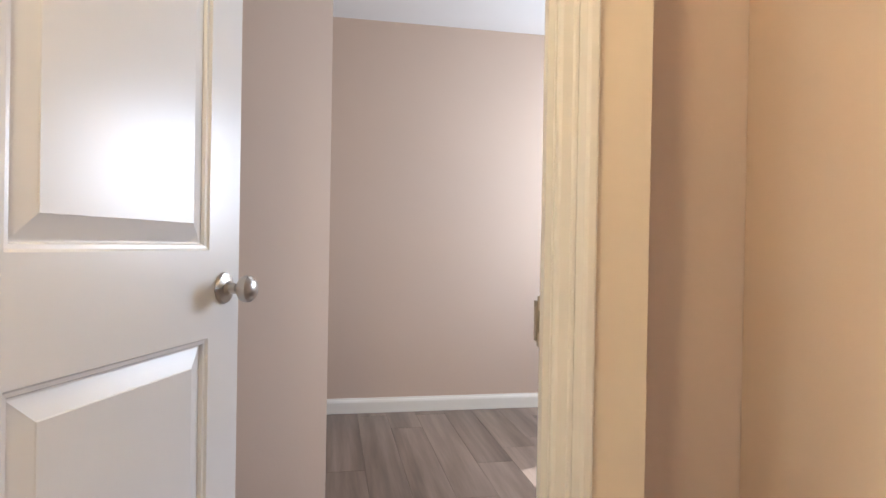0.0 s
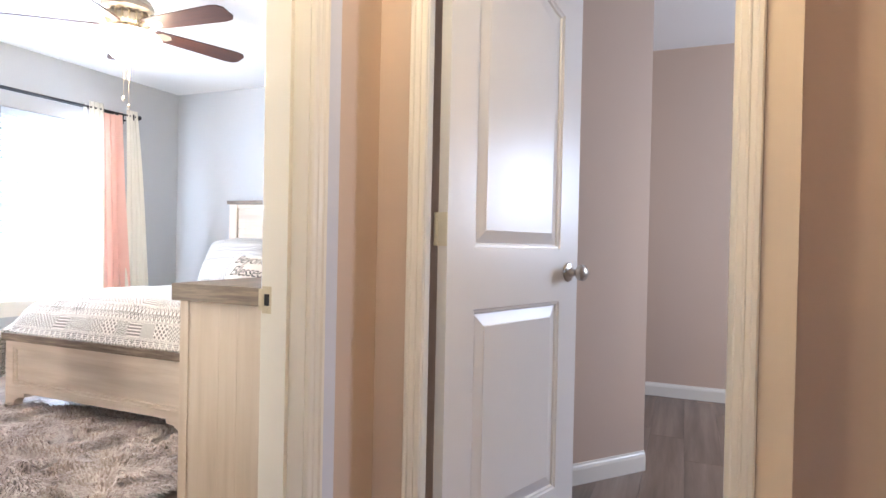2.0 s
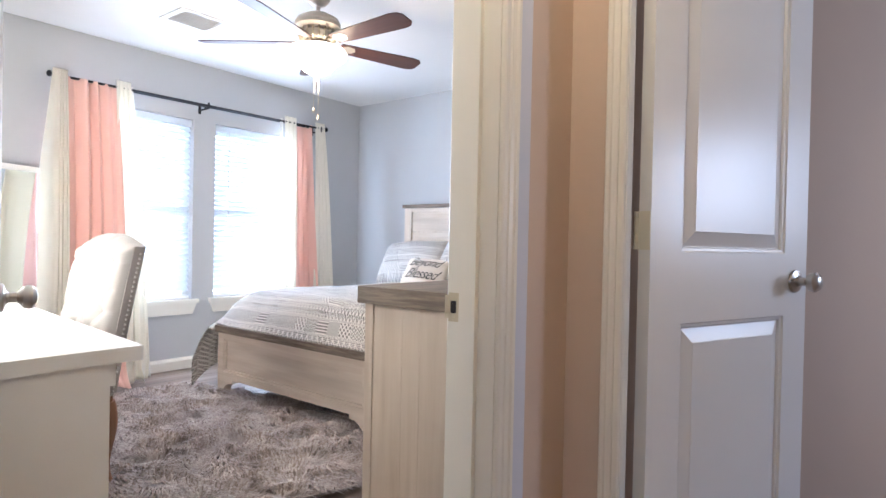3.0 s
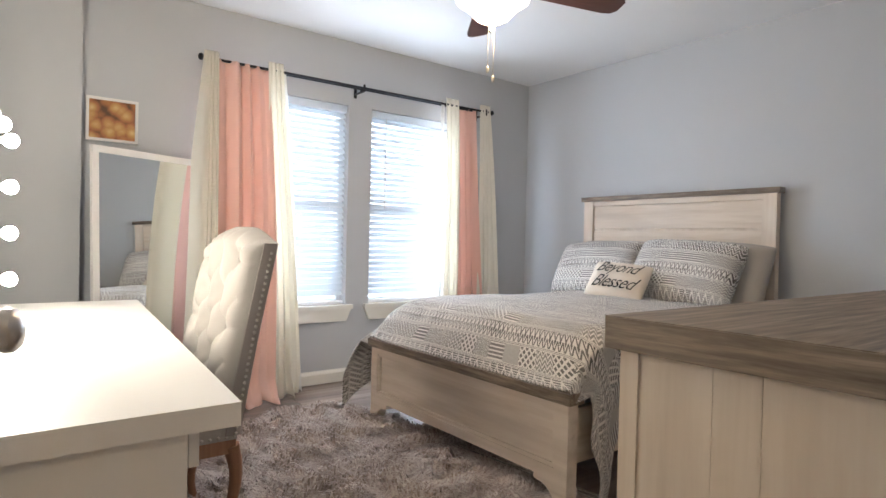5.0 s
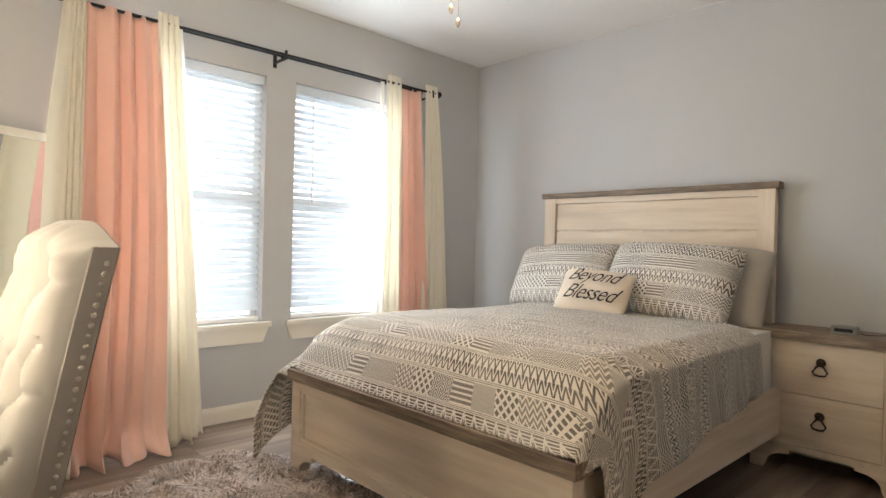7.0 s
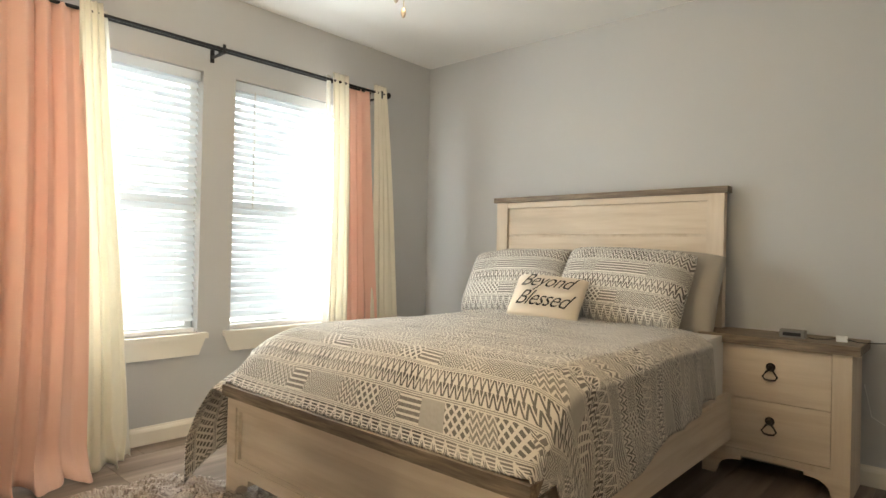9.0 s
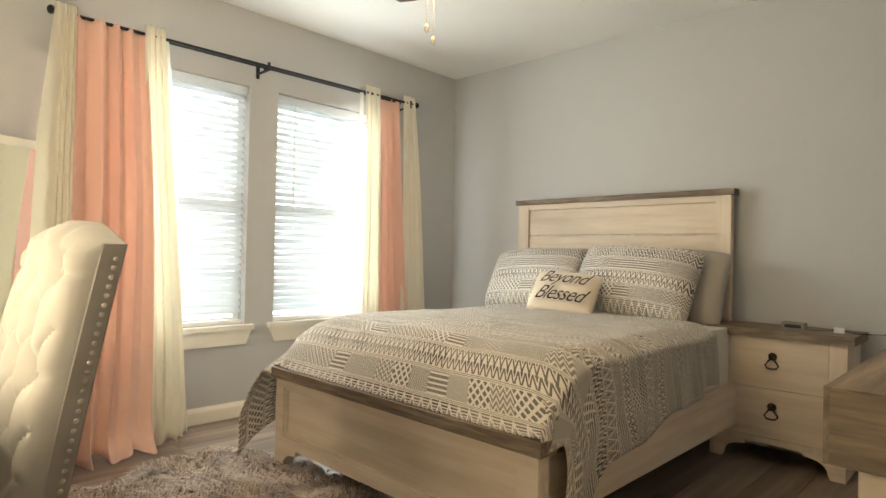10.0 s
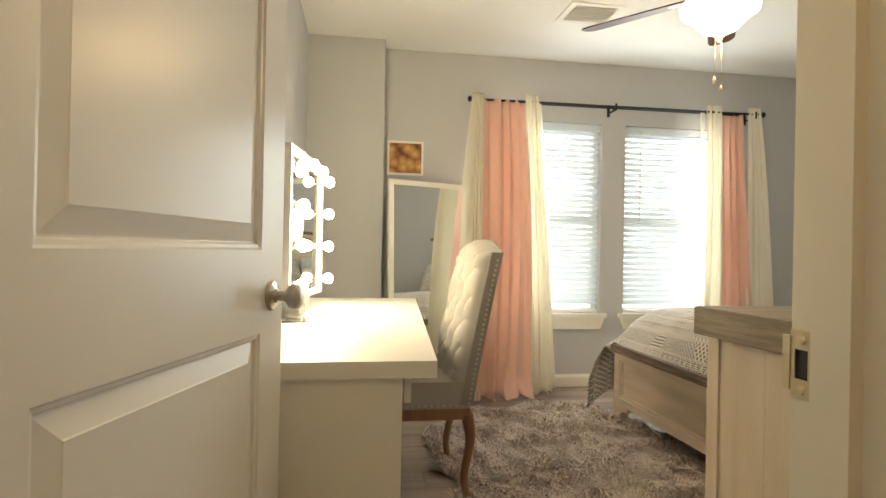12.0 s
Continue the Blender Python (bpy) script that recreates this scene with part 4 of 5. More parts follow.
# ---- pillows ----
def pillow(name, size, m, material, label, group="", flange=0.0, text=None):
    w, h, t = size
    nu, nv = 40, 30

    def shape(sgn):
        def fn(u, v):
            a, b = u * 2 - 1, v * 2 - 1
            ea = (1 - abs(a) ** 2.6) * (1 - abs(b) ** 2.6)
            th = t / 2 * max(0, ea) ** 0.45
            pin = 1 - 0.06 * (1 - abs(b) ** 2) * abs(a) ** 3 if abs(a) > 0 else 1
            pin2 = 1 - 0.05 * (1 - abs(a) ** 2) * abs(b) ** 3 - 0.10 * abs(a) ** 4 * abs(b) ** 3
            pin -= 0.06 * abs(b) ** 4 * abs(a) ** 3
            wob = 0.006 * noise.noise(Vector((a * 2.3, b * 2.3, w * 7)))
            return (a * w / 2 * pin, sgn * (th + wob * ea + 0.001), b * h / 2 * pin2)
        return fn

    bm = grid(nu, nv, shape(-1), lambda u, v: (u * w, v * h))
    uvl = bm.loops.layers.uv.active
    fn = shape(1)
    vs = [[bm.verts.new(fn(i / nu, j / nv)) for j in range(nv + 1)] for i in range(nu + 1)]
    for i in range(nu):
        for j in range(nv):
            f = bm.faces.new((vs[i][j], vs[i][j + 1], vs[i + 1][j + 1], vs[i + 1][j]))
            for lp, (a, b) in zip(f.loops, ((i, j), (i, j + 1), (i + 1, j + 1), (i + 1, j))):
                lp[uvl].uv = (a / nu * w, b / nv * h)
    bmesh.ops.remove_doubles(bm, verts=bm.verts, dist=0.0025)
    if flange:
        pts = []
        for i in range(40):
            a = 2 * math.pi * i / 40
            c, s = math.cos(a), math.sin(a)
            k = 1 / max(abs(c), abs(s))
            pts.append((c * k, s * k))
        inn = [bm.verts.new((x * w / 2 * 0.97, 0, z * h / 2 * 0.96)) for x, z in pts]
        out = [bm.verts.new((x * (w / 2 + flange), 0.006 * math.sin(i * 1.9), z * (h / 2 + flange))) for i, (x, z) in enumerate(pts)]
        for i in range(40):
            j = (i + 1) % 40
            f = bm.faces.new((inn[i], inn[j], out[j], out[i]))
            for lp in f.loops:
                lp[uvl].uv = (lp.vert.co.x + w / 2, lp.vert.co.z + h / 2)
    ob = part(name, bm, material, None, label, smooth="all")
    ob.matrix_basis = m
    return tagged(ob, category="pillow", group=group)


# local -y faces the camera's side once turned to look down the bed
SH = "pillows on the bed"
pillow("pillow", (0.72, 0.47, 0.21), pose(3.66, 2.70, 0.85, -22, 3, -88), SHEET, "plain gray-beige pillow behind the patterned shams", SH)
pillow("pillow", (0.66, 0.46, 0.17), pose(3.68, 3.46, 0.85, -20, 0, -91), SHEET, "plain gray-beige pillow behind the patterned shams", SH)
pillow("pillow_sham", (0.74, 0.47, 0.24), pose(3.50, 2.80, 0.858, -31, 2, -92), SHAM, "patterned sham pillow leaning on the headboard pillows", SH)
pillow("pillow_sham", (0.70, 0.45, 0.23), pose(3.53, 3.49, 0.85, -31, -3, -88), SHAM, "patterned sham pillow at the window side of the bed", SH)
small = pillow("lumbar_pillow", (0.40, 0.28, 0.11), pose(3.20, 3.055, 0.797, -38, 3, -80), CANVAS, "small tan canvas pillow lettered Beyond Blessed", SH)


def lettering(text, size, x, z, shear, parent):
    cu = bpy.data.curves.new("lettering", "FONT")
    cu.body, cu.size, cu.shear, cu.extrude, cu.align_x = text, size, shear, 0.0, "CENTER"
    cu.space_character = 0.92
    cu.offset = -0.0006
    tmp = bpy.data.objects.new("tmp", cu)
    scene.collection.objects.link(tmp)
    dg = bpy.context.evaluated_depsgraph_get()
    me = bpy.data.meshes.new_from_object(tmp.evaluated_get(dg))
    bpy.data.objects.remove(tmp)
    bm = bmesh.new()
    bm.from_mesh(me)
    bmesh.ops.triangulate(bm, faces=bm.faces)
    bmesh.ops.subdivide_edges(bm, edges=[e for e in bm.edges if e.calc_length() > 0.02], cuts=3)
    for v in bm.verts:
        px, pz = v.co.x * 0.82 + x, v.co.y + z
        a, b = px / 0.20, pz / 0.14
        ea = (1 - abs(a) ** 2.6) * (1 - abs(b) ** 2.6)
        v.co = Vector((px, -(0.055 * max(0, ea) ** 0.45 + 0.022), pz))
    return part("lettering", bm, INK, parent, "black script lettering")


lettering("Beyond", 0.116, -0.005, 0.020, 0.6, small)
lettering("Blessed", 0.122, 0.0, -0.090, 0.6, small)


# ---- nightstand ----
NX, NY = 3.74, 2.105
ns = thing("nightstand", (NX, NY, 0), "whitewashed two-drawer nightstand with a weathered top beside the bed", "nightstand")
part("top", boxes((-0.185, 0.145, -0.335, 0.315, 0.625, 0.665)), CAP_Y, ns, "weathered brown top", bevel=0.004)
part("body", boxes((-0.150, 0.140, -0.305, 0.290, 0.105, 0.624)), PALE_Z, ns, bevel=0.002)
part("face_frame", boxes((-0.166, -0.1505, -0.305, -0.235, 0.105, 0.624), (-0.166, -0.1505, 0.235, 0.290, 0.105, 0.624), (-0.166, -0.1505, -0.235, 0.235, 0.105, 0.132)), PALE_Z, ns, bevel=0.002)
for z0, z1 in ((0.135, 0.372), (0.377, 0.620)):
    dr = part("drawer", boxes((-0.163, -0.1508, -0.232, 0.232, z0, z1)), PALE_X, ns, "whitewashed drawer front", bevel=0.003)
    zc = (z0 + z1) / 2 + 0.01
    pl = part("handle", lathe([(0.018, 0.0), (0.020, -0.005), (0.012, -0.010), (0.010, -0.018), (0.004, -0.022)], 20, (-0.163, 0.0, zc + 0.025), axis="x"), BRONZE, dr, "dark bronze ring pull", smooth=True)
    ring = [(-0.178, 0.0, zc + 0.020), (-0.180, -0.016, zc + 0.004), (-0.181, -0.030, zc - 0.018), (-0.181, -0.020, zc - 0.031), (-0.181, 0.0, zc - 0.034),
            (-0.181, 0.020, zc - 0.031), (-0.181, 0.030, zc - 0.018), (-0.180, 0.016, zc + 0.004), (-0.178, 0.0, zc + 0.020)]
    bm = tube(ring, 0.0042, 10)
    part("drop_ring", bm, BRONZE, dr, "dark bronze drop ring", smooth=True)
for fl in (0, 1):
    y0 = -0.305 if not fl else 0.120
    part("foot", bracket_foot(y0, y0 + 0.17, bool(fl), -0.166, -0.145, 0.105), PALE_X, ns, bevel=0.002)
part("side_foot", boxes((-0.144, 0.14, -0.305, -0.29, 0.0, 0.104)), PALE_Z, ns)
part("side_foot", boxes((-0.144, 0.14, 0.275, 0.29, 0.0, 0.104)), PALE_Z, ns)

GREY_PLASTIC = plain("gray_plastic", (0.20, 0.19, 0.18), 0.5)
spk = thing("small_speaker", (3.68, 2.04, 0.665), "small gray rounded box on the nightstand", "gadget")
bm = boxes((-0.028, 0.028, -0.05, 0.05, 0.001, 0.036))
part("case", bm, GREY_PLASTIC, spk, bevel=0.012, segs=4, smooth=True)
part("grille", boxes((-0.0292, -0.0278, -0.036, 0.036, 0.010, 0.026)), BLACK, spk)
adp = thing("charger", (3.70, 1.855, 0.665), "white charger with a dark cable on the nightstand", "charger")
part("plug", boxes((-0.014, 0.014, -0.020, 0.020, 0.001, 0.026)), VINYL, adp, bevel=0.005)
part("cable", tube([(0.0, -0.02, 0.012), (0.0, -0.06, 0.004), (0.03, -0.12, 0.003), (0.08, -0.165, 0.003), (0.125, -0.195, 0.003), (0.15, -0.235, 0.000), (0.155, -0.25, -0.03), (0.155, -0.25, -0.5), (0.10, -0.30, -0.655), (0.02, -0.34, -0.66), (-0.03, -0.28, -0.66)], 0.0022, 6), BLACK, adp, smooth=True)
part("cable", tube([(0.0, 0.02, 0.012), (0.01, 0.06, 0.004), (-0.01, 0.10, 0.003), (0.02, 0.13, 0.003)], 0.002, 6), BLACK, adp, smooth=True)
wc_ = thing("wall_cable", (3.885, 1.55, 0.30), "thin white cable hanging beside the nightstand", "cable")
part("cable", tube([(0.0, 0.24, 0.16), (-0.01, 0.21, 0.02), (-0.01, 0.14, -0.02), (0.0, 0.03, 0.02), (0.005, -0.10, 0.03)], 0.002, 6), VINYL, wc_, smooth=True)

# ---- dresser ----
dr_ = thing("dresser", (1.60, 1.10, 0), "whitewashed dresser with a thick weathered brown top", "dresser")
part("top", boxes((-0.765, 0.765, -0.232, 0.245, 0.862, 0.912)), CAP_X, dr_, "thick weathered brown top", bevel=0.004)
part("edge_band", boxes((-0.7675, -0.7645, -0.228, 0.241, 0.8635, 0.9105)), CAP_Y, dr_, "weathered brown edge of the top")
part("end_panel", boxes((-0.745, -0.727, -0.228, 0.018, 0.06, 0.861), (-0.745, -0.727, 0.0187, 0.083, 0.06, 0.861), (-0.745, -0.727, 0.0837, 0.1965, 0.06, 0.861)), PALE_Z, dr_, "whitewashed end panel with board joints")
part("end_panel", boxes((0.727, 0.745, -0.228, 0.192, 0.06, 0.861)), PALE_Z, dr_)
part("body", boxes((-0.726, 0.726, -0.226, 0.205, 0.08, 0.860)), PALE_L, dr_)
for x in (-0.748, 0.69):
    part("front_stile", boxes((x, x + 0.06, 0.197 if x < 0 else 0.197, 0.228, 0.0, 0.861)), PALE_Z, dr_, bevel=0.003)
for i in range(2):
    for j in range(3):
        x0 = -0.685 + i * 0.69
        z0 = 0.12 + j * 0.245
        d = part("drawer", boxes((x0, x0 + 0.68, 0.206, 0.222, z0, z0 + 0.238)), PALE_L, dr_, bevel=0.003)
        part("handle", lathe([(0.018, 0.0), (0.020, 0.005), (0.010, 0.018), (0.004, 0.022)], 16, (x0 + 0.34, 0.222, z0 + 0.12), axis="y"), BRONZE, d, smooth=True)
part("plinth", boxes((-0.745, 0.745, -0.228, -0.20, 0.0, 0.06), (-0.745, -0.727, -0.20, 0.19, 0.0, 0.059)), PALE_L, dr_)

# ---- desk ----
desk = thing("desk", (0.2, 2.75, 0), "plain white desk against the wall under a lit vanity mirror", "desk")
DT = 0.728
P = [(-0.13, 1.806), (0.435, 1.812), (0.592, 3.70), (-0.09, 3.70)]
part("desktop", prism([(x - 0.2, y - 2.75) for x, y in P], DT - 0.042, DT), LACQUER, desk, "thick white desktop", bevel=0.002)
part("side_panel", prism([(-0.325, -0.93), (0.150, -0.925), (0.152, -0.905), (-0.325, -0.91)], 0.001, DT - 0.0425), LACQUER, desk, bevel=0.001)
part("side_panel", prism([(-0.285, 0.90), (0.292, 0.90), (0.292, 0.92), (-0.285, 0.92)], 0.001, DT - 0.0425), LACQUER, desk, bevel=0.001)
part("drawer_front", prism([(0.157, -0.904), (0.174, -0.904), (0.310, 0.899), (0.293, 0.899)], DT - 0.112, DT - 0.0425), LACQUER, desk, bevel=0.001)
part("back_panel", prism([(-0.325, -0.90), (-0.312, -0.90), (-0.272, 0.89), (-0.285, 0.89)], 0.30, DT - 0.043), LACQUER, desk)

# ---- vanity mirror with bulbs ----
VM = thing("vanity_mirror", (0.035, 2.82, DT), "lit vanity mirror with round bulbs standing on the desk", "vanity mirror", turn=-8.0)
bm = boxes((-0.012, 0.012, -0.31, 0.31, 0.075, 0.10), (-0.012, 0.012, -0.31, 0.31, 0.625, 0.65), (-0.012, 0.012, -0.31, -0.285, 0.10, 0.625), (-0.012, 0.012, 0.285, 0.31, 0.10, 0.625))
part("frame", bm, LACQUER, VM, "white metal frame", bevel=0.003)
part("backing", boxes((-0.011, -0.004, -0.285, 0.285, 0.10, 0.625)), LACQUER, VM)
part("mirror_glass", boxes((-0.0038, 0.001, -0.285, 0.285, 0.10, 0.625)), MIRROR, VM)
part("stand", boxes((-0.006, 0.006, -0.08, 0.08, 0.012, 0.0745)), LACQUER, VM)
part("base", boxes((-0.06, 0.07, -0.14, 0.14, 0.001, 0.012)), LACQUER, VM, bevel=0.003)
spots = [(y, z) for y in (-0.265, 0.265) for z in (0.14, 0.285, 0.43, 0.575)] + [(-0.10, 0.60), (0.10, 0.60)]
for y, z in spots:
    soc = part("socket", lathe([(0.014, 0.0), (0.014, 0.014)], 16, (0.012, y, z), axis="x"), NICKEL, VM)
    bl = lathe([(0.010, 0.0), (0.018, 0.008), (0.023, 0.020), (0.020, 0.034), (0.010, 0.041), (0.002, 0.043)], 16, (0.027, y, z), axis="x")
    part("bulb", bl, BULB_MAT, VM, "round warm bulb, lit", smooth="all")
bulb_lamp("vanity_light", (0.13, 2.82, DT + 0.37), 1.2, 0.12, (1.0, 0.80, 0.55))
jar = thing("acrylic_tray", (0.02, 2.62, DT), "small clear acrylic box on the desk", "organizer")
part("tray", boxes((-0.045, 0.045, -0.05, 0.05, 0.001, 0.008)), ACRYLIC, jar, bevel=0.002)
part("box", boxes((-0.03, 0.03, -0.032, 0.032, 0.0085, 0.065)), ACRYLIC, jar, bevel=0.003)

# ---- floor mirror and picture ----
FM0, FM1 = Vector((0.491, 4.199)), Vector((1.075, 4.461))
d2 = (FM1 - FM0).normalized()
FMT = math.degrees(math.atan2(d2.y, d2.x))
FMW = (FM1 - FM0).length
fm = thing("floor_mirror", (FM0.x, FM0.y, 0), "tall white-framed floor mirror leaning in the corner by the curtain", "mirror", turn=FMT)
FMH = 1.475
LEAN = -2.2
hold = [part("frame", boxes((0, 0.035, 0, 0.022, 0.002, FMH), (FMW - 0.035, FMW, 0, 0.022, 0.002, FMH), (0.035, FMW - 0.035, 0, 0.022, FMH - 0.035, FMH), (0.035, FMW - 0.035, 0, 0.022, 0.002, 0.037)), LACQUER, fm, "narrow white frame", bevel=0.003),
        part("mirror_glass", boxes((0.035, FMW - 0.035, 0.010, 0.014, 0.037, FMH - 0.035)), MIRROR, fm),
        part("backing", boxes((0.004, FMW - 0.004, 0.0145, 0.021, 0.01, FMH - 0.004)), BLACK, fm, "dark backing board")]
for o in hold:
    o.matrix_basis = pose(0, 0, 0, LEAN, 0, 0)

pic = thing("picture", (0.60, BED_Y - 0.001, 1.66), "small framed print of orange and brown petals on the wall", "picture")
part("frame", boxes((-0.13, 0.13, -0.018, 0, -0.122, -0.107), (-0.13, 0.13, -0.018, 0, 0.107, 0.122), (-0.13, -0.115, -0.018, 0, -0.107, 0.107), (0.115, 0.13, -0.018, 0, -0.107, 0.107)), LACQUER, pic, "thin white frame", bevel=0.002)


def petal_print():
    m, t, b = tree_of("petal_print")
    c = t.nodes.new("ShaderNodeTexCoord")
    vo = t.nodes.new("ShaderNodeTexVoronoi")
    vo.inputs["Scale"].default_value = 15
    t.links.new(c.outputs["Object"], vo.inputs[0])
    n, _ = noise_of(t, 22, 3)
    d = V(t, vo.outputs["Distance"])
    col = ramp(t, d * 0.8 + n * 0.35, [(0.15, (0.66, 0.48, 0.22)), (0.42, (0.50, 0.28, 0.09)), (0.62, (0.36, 0.14, 0.05)), (0.8, (0.12, 0.06, 0.03))])
    t.links.new(col, b.inputs["Base Color"])
    b.inputs["Roughness"].default_value = 0.5
    return m


part("print", boxes((-0.115, 0.115, -0.008, -0.001, -0.107, 0.107)), petal_print(), pic, "print of orange petals")


# ---- chair ----
ch = thing("chair", (0.53, 2.87, 0), "cream tufted high-back chair with nailhead trim pushed to the desk", "chair")
# the back: front face towards -x; u across (y), v up
CW = 0.25


def back_line(v):
    """x and z of the back's rear edge at height v."""
    return 0.175 + 0.11 * v ** 1.15, 0.40 + 0.60 * v


tufts = []
for r in range(5):
    for c in range(3 if r % 2 == 0 else 2):
        tufts.append((-0.15 + c * 0.15 + (0.075 if r % 2 else 0), 0.22 + r * 0.165))


def back_front(u, v):
    y = (u * 2 - 1) * CW
    bx, bz = back_line(v)
    crown = 0.055 * math.cos(math.pi * min(1, abs(u * 2 - 1)) / 2) ** 1.2 * max(0, (v - 0.75) / 0.25)
    pad = 0.075 * (1 - abs(u * 2 - 1) ** 8) ** 0.5 * (1 - (max(0, v - 0.93) / 0.07) ** 2 * 0.8)
    dim = 0
    for ty, tv in tufts:
        dd = ((y - ty) / 0.05) ** 2 + ((v - tv) * 0.6 / 0.05) ** 2
        dim += 0.034 * math.exp(-dd * 1.3)
        if abs(ty) > 0.14 and (y - ty) * ty > 0:
            dim += 0.008 * math.exp(-(((v - tv) * 0.6) / 0.006) ** 2)
        # creases run from tuft to tuft
        for s in (-1, 1):
            ex, ev = y - ty, (v - tv) * 0.6
            along = (ex * s * 0.075 + ev * 0.099) / 0.1242
            off = abs(ex * 0.099 - ev * s * 0.075) / 0.1242
            if 0 < along < 0.1242:
                dim += 0.010 * math.exp(-(off / 0.009) ** 2)
    return (bx - 0.035 - pad + dim, y, bz + crown)


def back_rear(u, v):
    y = (u * 2 - 1) * CW
    bx, bz = back_line(v)
    crown = 0.055 * math.cos(math.pi * min(1, abs(u * 2 - 1)) / 2) ** 1.2 * max(0, (v - 0.75) / 0.25)
    return (bx, y, bz + crown)


bm = grid(70, 70, back_front)
nu = 70
r = [[bm.verts.new(back_rear(i / nu, j / nu)) for j in range(nu + 1)] for i in range(nu + 1)]
for i in range(nu):
    for j in range(nu):
        bm.faces.new((r[i][j], r[i][j + 1], r[i + 1][j + 1], r[i + 1][j]))
bm.verts.ensure_lookup_table()
F = lambda i, j: bm.verts[i * (nu + 1) + j]
for j in range(nu):
    bm.faces.new((F(0, j), F(0, j + 1), r[0][j + 1], r[0][j]))
    bm.faces.new((F(nu, j), r[nu][j], r[nu][j + 1], F(nu, j + 1)))
    bm.faces.new((F(j, nu), r[j][nu], r[j + 1][nu], F(j + 1, nu)))
    bm.faces.new((F(j, 0), F(j + 1, 0), r[j + 1][0], r[j][0]))
back = part("backrest", bm, LINEN, ch, "tufted cream linen back with a curved top", smooth=True)
for ty, tv in tufts:
    if tv > 0.95:
        continue
    u = ty / CW / 2 + 0.5
    p = back_front(u, tv)
    part("button", lathe([(0.007, -0.004), (0.006, -0.007), (0.002, -0.009)], 8, (p[0] + 0.001, p[1], p[2]), axis="x"), LINEN, back)
for side in (-1, 1):
    bm = bmesh.new()
    strip = []
    for k in range(31):
        bx, bz = back_line(k / 30)
        strip.append([bm.verts.new((bx - dx, side * (CW + dy), bz)) for dx, dy in ((0.048, 0.0), (0.045, 0.0022), (0.002, 0.0022), (0.0, 0.0))])
    for a, b in zip(strip, strip[1:]):
        for i in range(3):
            bm.faces.new((a[i], a[i + 1], b[i + 1], b[i]) if side < 0 else (b[i], b[i + 1], a[i + 1], a[i]))
    part("side_band", bm, TAUPE, ch, "taupe linen side band", smooth=True)
bm = grid(30, 30, lambda u, v: (back_rear(u, v)[0] + 0.002, back_rear(u, v)[1] * 0.995, back_rear(u, v)[2]))
part("back_cover", bm, TAUPE, ch, "plain taupe linen cover on the back", smooth=True)
# seat
bm = boxes((-0.26, 0.165, -0.245, 0.245, 0.385, 0.49))
part("seat", bm, LINEN, ch, "padded cream seat", bevel=0.03, segs=4, smooth=True)
part("seat_rail", boxes((-0.25, 0.165, -0.238, 0.238, 0.34, 0.384)), LEG_WOOD, ch, "reddish wooden seat rail", bevel=0.004)
nail = bmesh.new()
lathe([(0.0055, 0.0), (0.0045, 0.0022), (0.002, 0.0033)], 8, bm=nail, axis="y")
nail_part = None


def nail_at(x, y, z, side):
    global nail_part
    if nail_part is None:
        nail_part = part("nailhead", nail, NICKEL, ch, "silver nailhead", smooth="all")
        ob = nail_part
    else:
        ob = new("nailhead", nail_part.data)
        ob.parent = ch
        ob["label"] = "silver nailhead"
    ob.matrix_basis = pose(x, y, z, 0, 0, 180 if side < 0 else 0)


for side in (-1, 1):
    for k in range(30):
        v = 0.01 + k / 30 * 0.97
        bx, bz = back_line(v)
        nail_at(bx - 0.016, side * (CW + 0.0027), bz, side)
    for k in range(17):
        nail_at(-0.235 + k * 0.0245, side * 0.2455, 0.396, side)


def cabriole(x, y, lean, top):
    pts, rad = [], []
    for k in range(13):
        f = k / 12
        z = top * (1 - f)
        s = math.sin(f * math.pi * 2) * 0.016
        off = lean * (f ** 2) * 0.02 + s * lean
        pts.append((x + off, y, max(0.002, z)))
        rad.append(0.026 - 0.012 * math.sin(min(1, f * 1.15) * math.pi * 0.5) + (0.007 if f > 0.93 else 0))
    return tube(pts, rad, 12)


for x, y, ln in ((0.155, -0.22, 1), (0.155, 0.22, 1), (-0.225, -0.215, -1), (-0.225, 0.215, -1)):
    part("leg", cabriole(x, y, ln, 0.36), LEG_WOOD, ch, "curved wooden leg", smooth=True)


# ---- rug ----
def rug_inside(x, y):
    cx, cy, ax, ay = 1.30, 2.92, 0.66, 1.02
    dx, dy = abs(x - cx) / ax, abs(y - cy) / ay
    a = math.atan2(y - cy, x - cx)
    return (dx ** 4 + dy ** 4) ** 0.25 < 1 + 0.045 * math.sin(5 * a + 1) + 0.03 * math.sin(11 * a)


def rug_material():
    m, t, b = tree_of("shag")
    n, _ = noise_of(t, 5.0, 5)
    g = t.nodes.new("ShaderNodeNewGeometry")
    r = V(t, g.outputs["Random Per Island"])
    col = ramp(t, n * 0.75 + r * 0.35, [(0.30, (0.20, 0.15, 0.125)), (0.50, (0.43, 0.345, 0.30)), (0.72, (0.66, 0.585, 0.53))])
    t.links.new(col, b.inputs["Base Color"])
    b.inputs["Roughness"].default_value = 0.85
    b.inputs["Sheen Weight"].default_value = 0.3
    return m


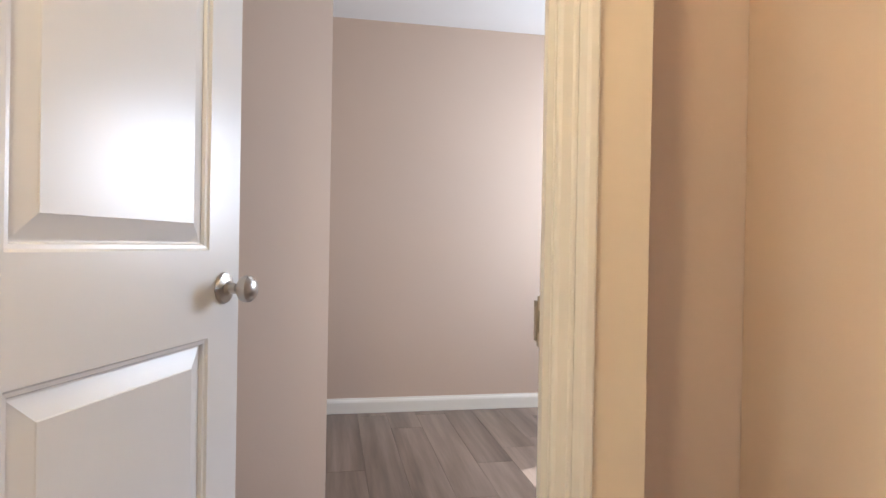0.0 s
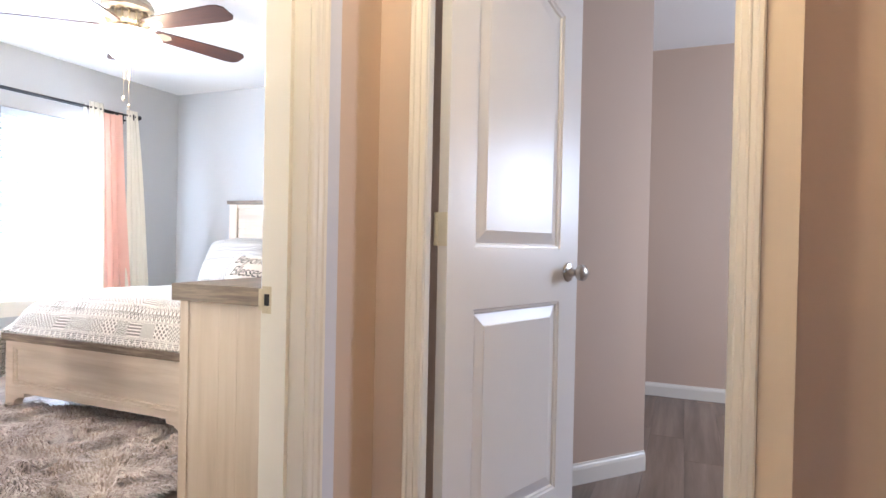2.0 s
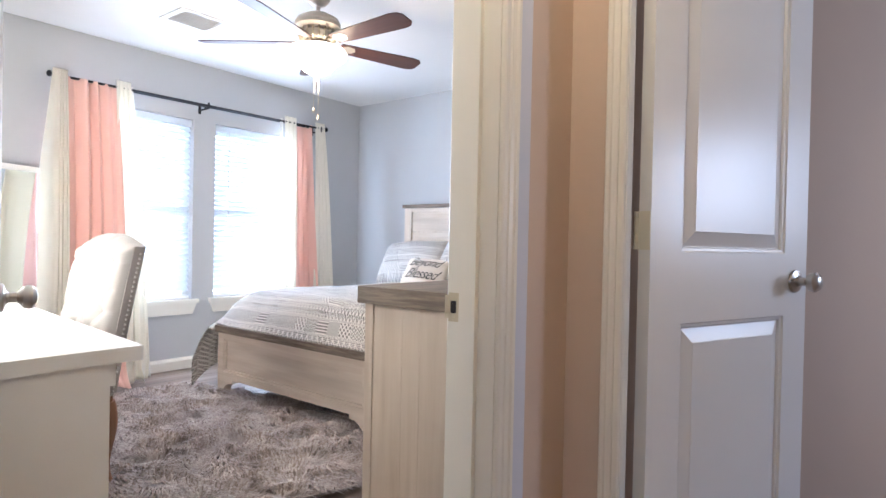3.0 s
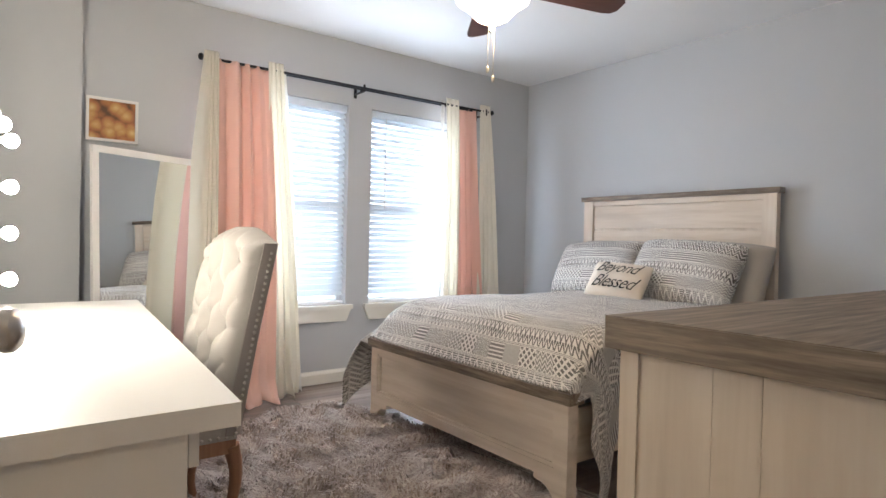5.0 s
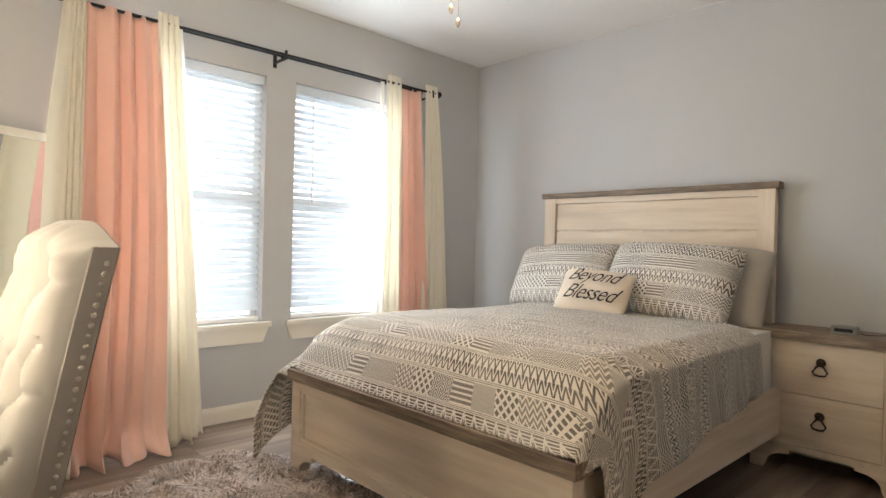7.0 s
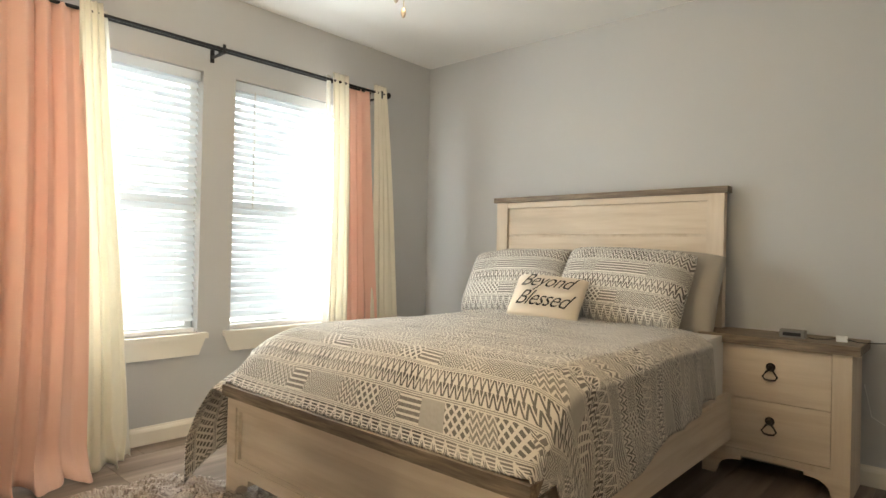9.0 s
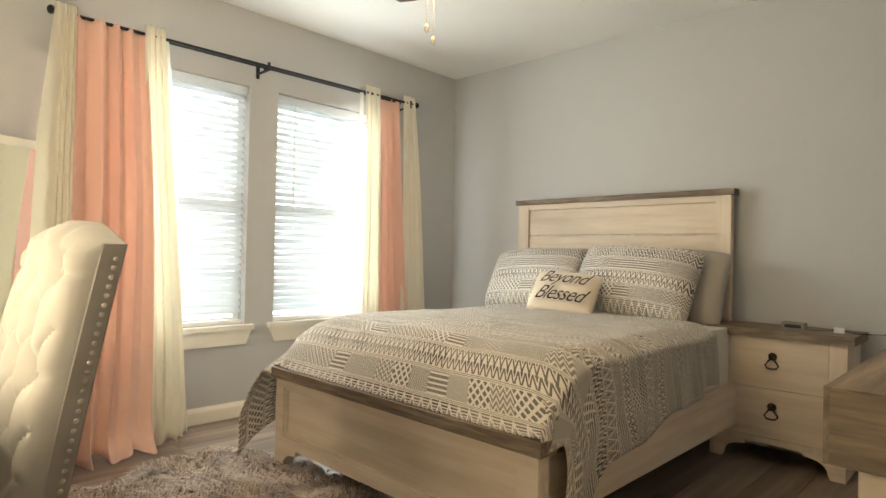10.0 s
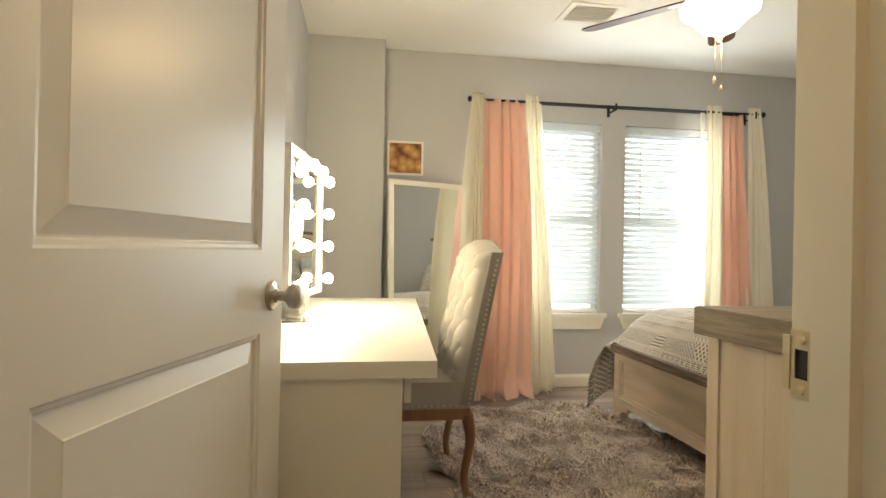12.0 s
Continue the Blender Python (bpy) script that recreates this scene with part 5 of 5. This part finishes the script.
SHAG = rug_material()
rug = thing("rug", (1.30, 2.92, 0), "shaggy gray-brown faux fur rug on the floor by the bed", "rug")
pts = []
for i in range(72):
    a = 2 * math.pi * i / 72
    r_ = 0.3
    while rug_inside(1.30 + r_ * math.cos(a), 2.92 + r_ * math.sin(a)) and r_ < 1.4:
        r_ += 0.01
    pts.append(((r_ - 0.02) * math.cos(a), (r_ - 0.02) * math.sin(a)))
part("backing", prism(pts, 0.001, 0.010), SHAG, rug)
rng = np.random.default_rng(5)
vv, ff = [], []
count = 0
while count < 60000:
    x, y = rng.uniform(0.5, 2.1), rng.uniform(1.75, 4.1)
    if not rug_inside(x, y):
        continue
    fl = noise.noise(Vector((x * 4.5, y * 4.5, 4))) * 6 + rng.normal(0, 0.5)
    ln = 0.070 * rng.uniform(0.7, 1.25)
    dx, dy = math.cos(fl) * ln, math.sin(fl) * ln
    wx, wy = -math.sin(fl) * 0.0034, math.cos(fl) * 0.0034
    hz = (0.032 + 0.030 * noise.noise(Vector((x * 9, y * 9, 1)))) * rng.uniform(0.6, 1.4)
    X, Y = x - 1.30, y - 2.92
    k = len(vv)
    vv += [(X - wx, Y - wy, 0.008), (X + wx, Y + wy, 0.008), (X + dx * 0.4 + wx, Y + dy * 0.4 + wy, hz), (X + dx * 0.4 - wx, Y + dy * 0.4 - wy, hz), (X + dx, Y + dy, hz * 0.75)]
    ff += [(k, k + 1, k + 2, k + 3), (k + 3, k + 2, k + 4)]
    count += 1
me = bpy.data.meshes.new("shag")
me.from_pydata(vv, [], ff)
me.materials.append(SHAG)
pile = new("shag", me)
pile.parent = rug
tagged(pile, "long curly gray-brown pile", kind="stuff")


# ---- floor planks, the pieces of the floor ----
floor = setting(new("floor"))
plank_meshes = {}


def plank(x0, x1, y0, y1):
    """A plank laid from x0 to x1; planks of one size share a mesh."""
    key = (round(x1 - x0, 3), round(y1 - y0, 3))
    if key not in plank_meshes:
        bm = boxes((0, key[0] - 0.0012, 0, key[1] - 0.0008, -0.0095, 0.0))
        es = [e for e in bm.edges if all(v.co.z > -0.001 for v in e.verts)]
        bmesh.ops.bevel(bm, geom=es, offset=0.0007, segments=1, affect="EDGES")
        ob = part("plank", bm, FLOOR, floor)
        plank_meshes[key] = ob.data
    else:
        ob = new("plank", plank_meshes[key])
        ob.parent = floor
    ob.location = (x0, y0, 0)


prng = random.Random(11)
for r_ in range(40):
    y = -2.4 + r_ * 0.18
    x = -3.3 - prng.uniform(0, 1.2)
    # rows stop under the walls that close them
    lo, hi = (1.10, 4.02) if y < -0.70 else (-3.24, 4.02) if y < 0.70 else (-0.40, 3.98)
    y1 = min(y + 0.18, 4.66)
    while x < hi and y1 - y > 0.02:
        a, b = max(x, lo), min(x + 1.2175, hi)
        if b - a > 0.02:
            plank(a, b, y, y1)
        x += 1.2175
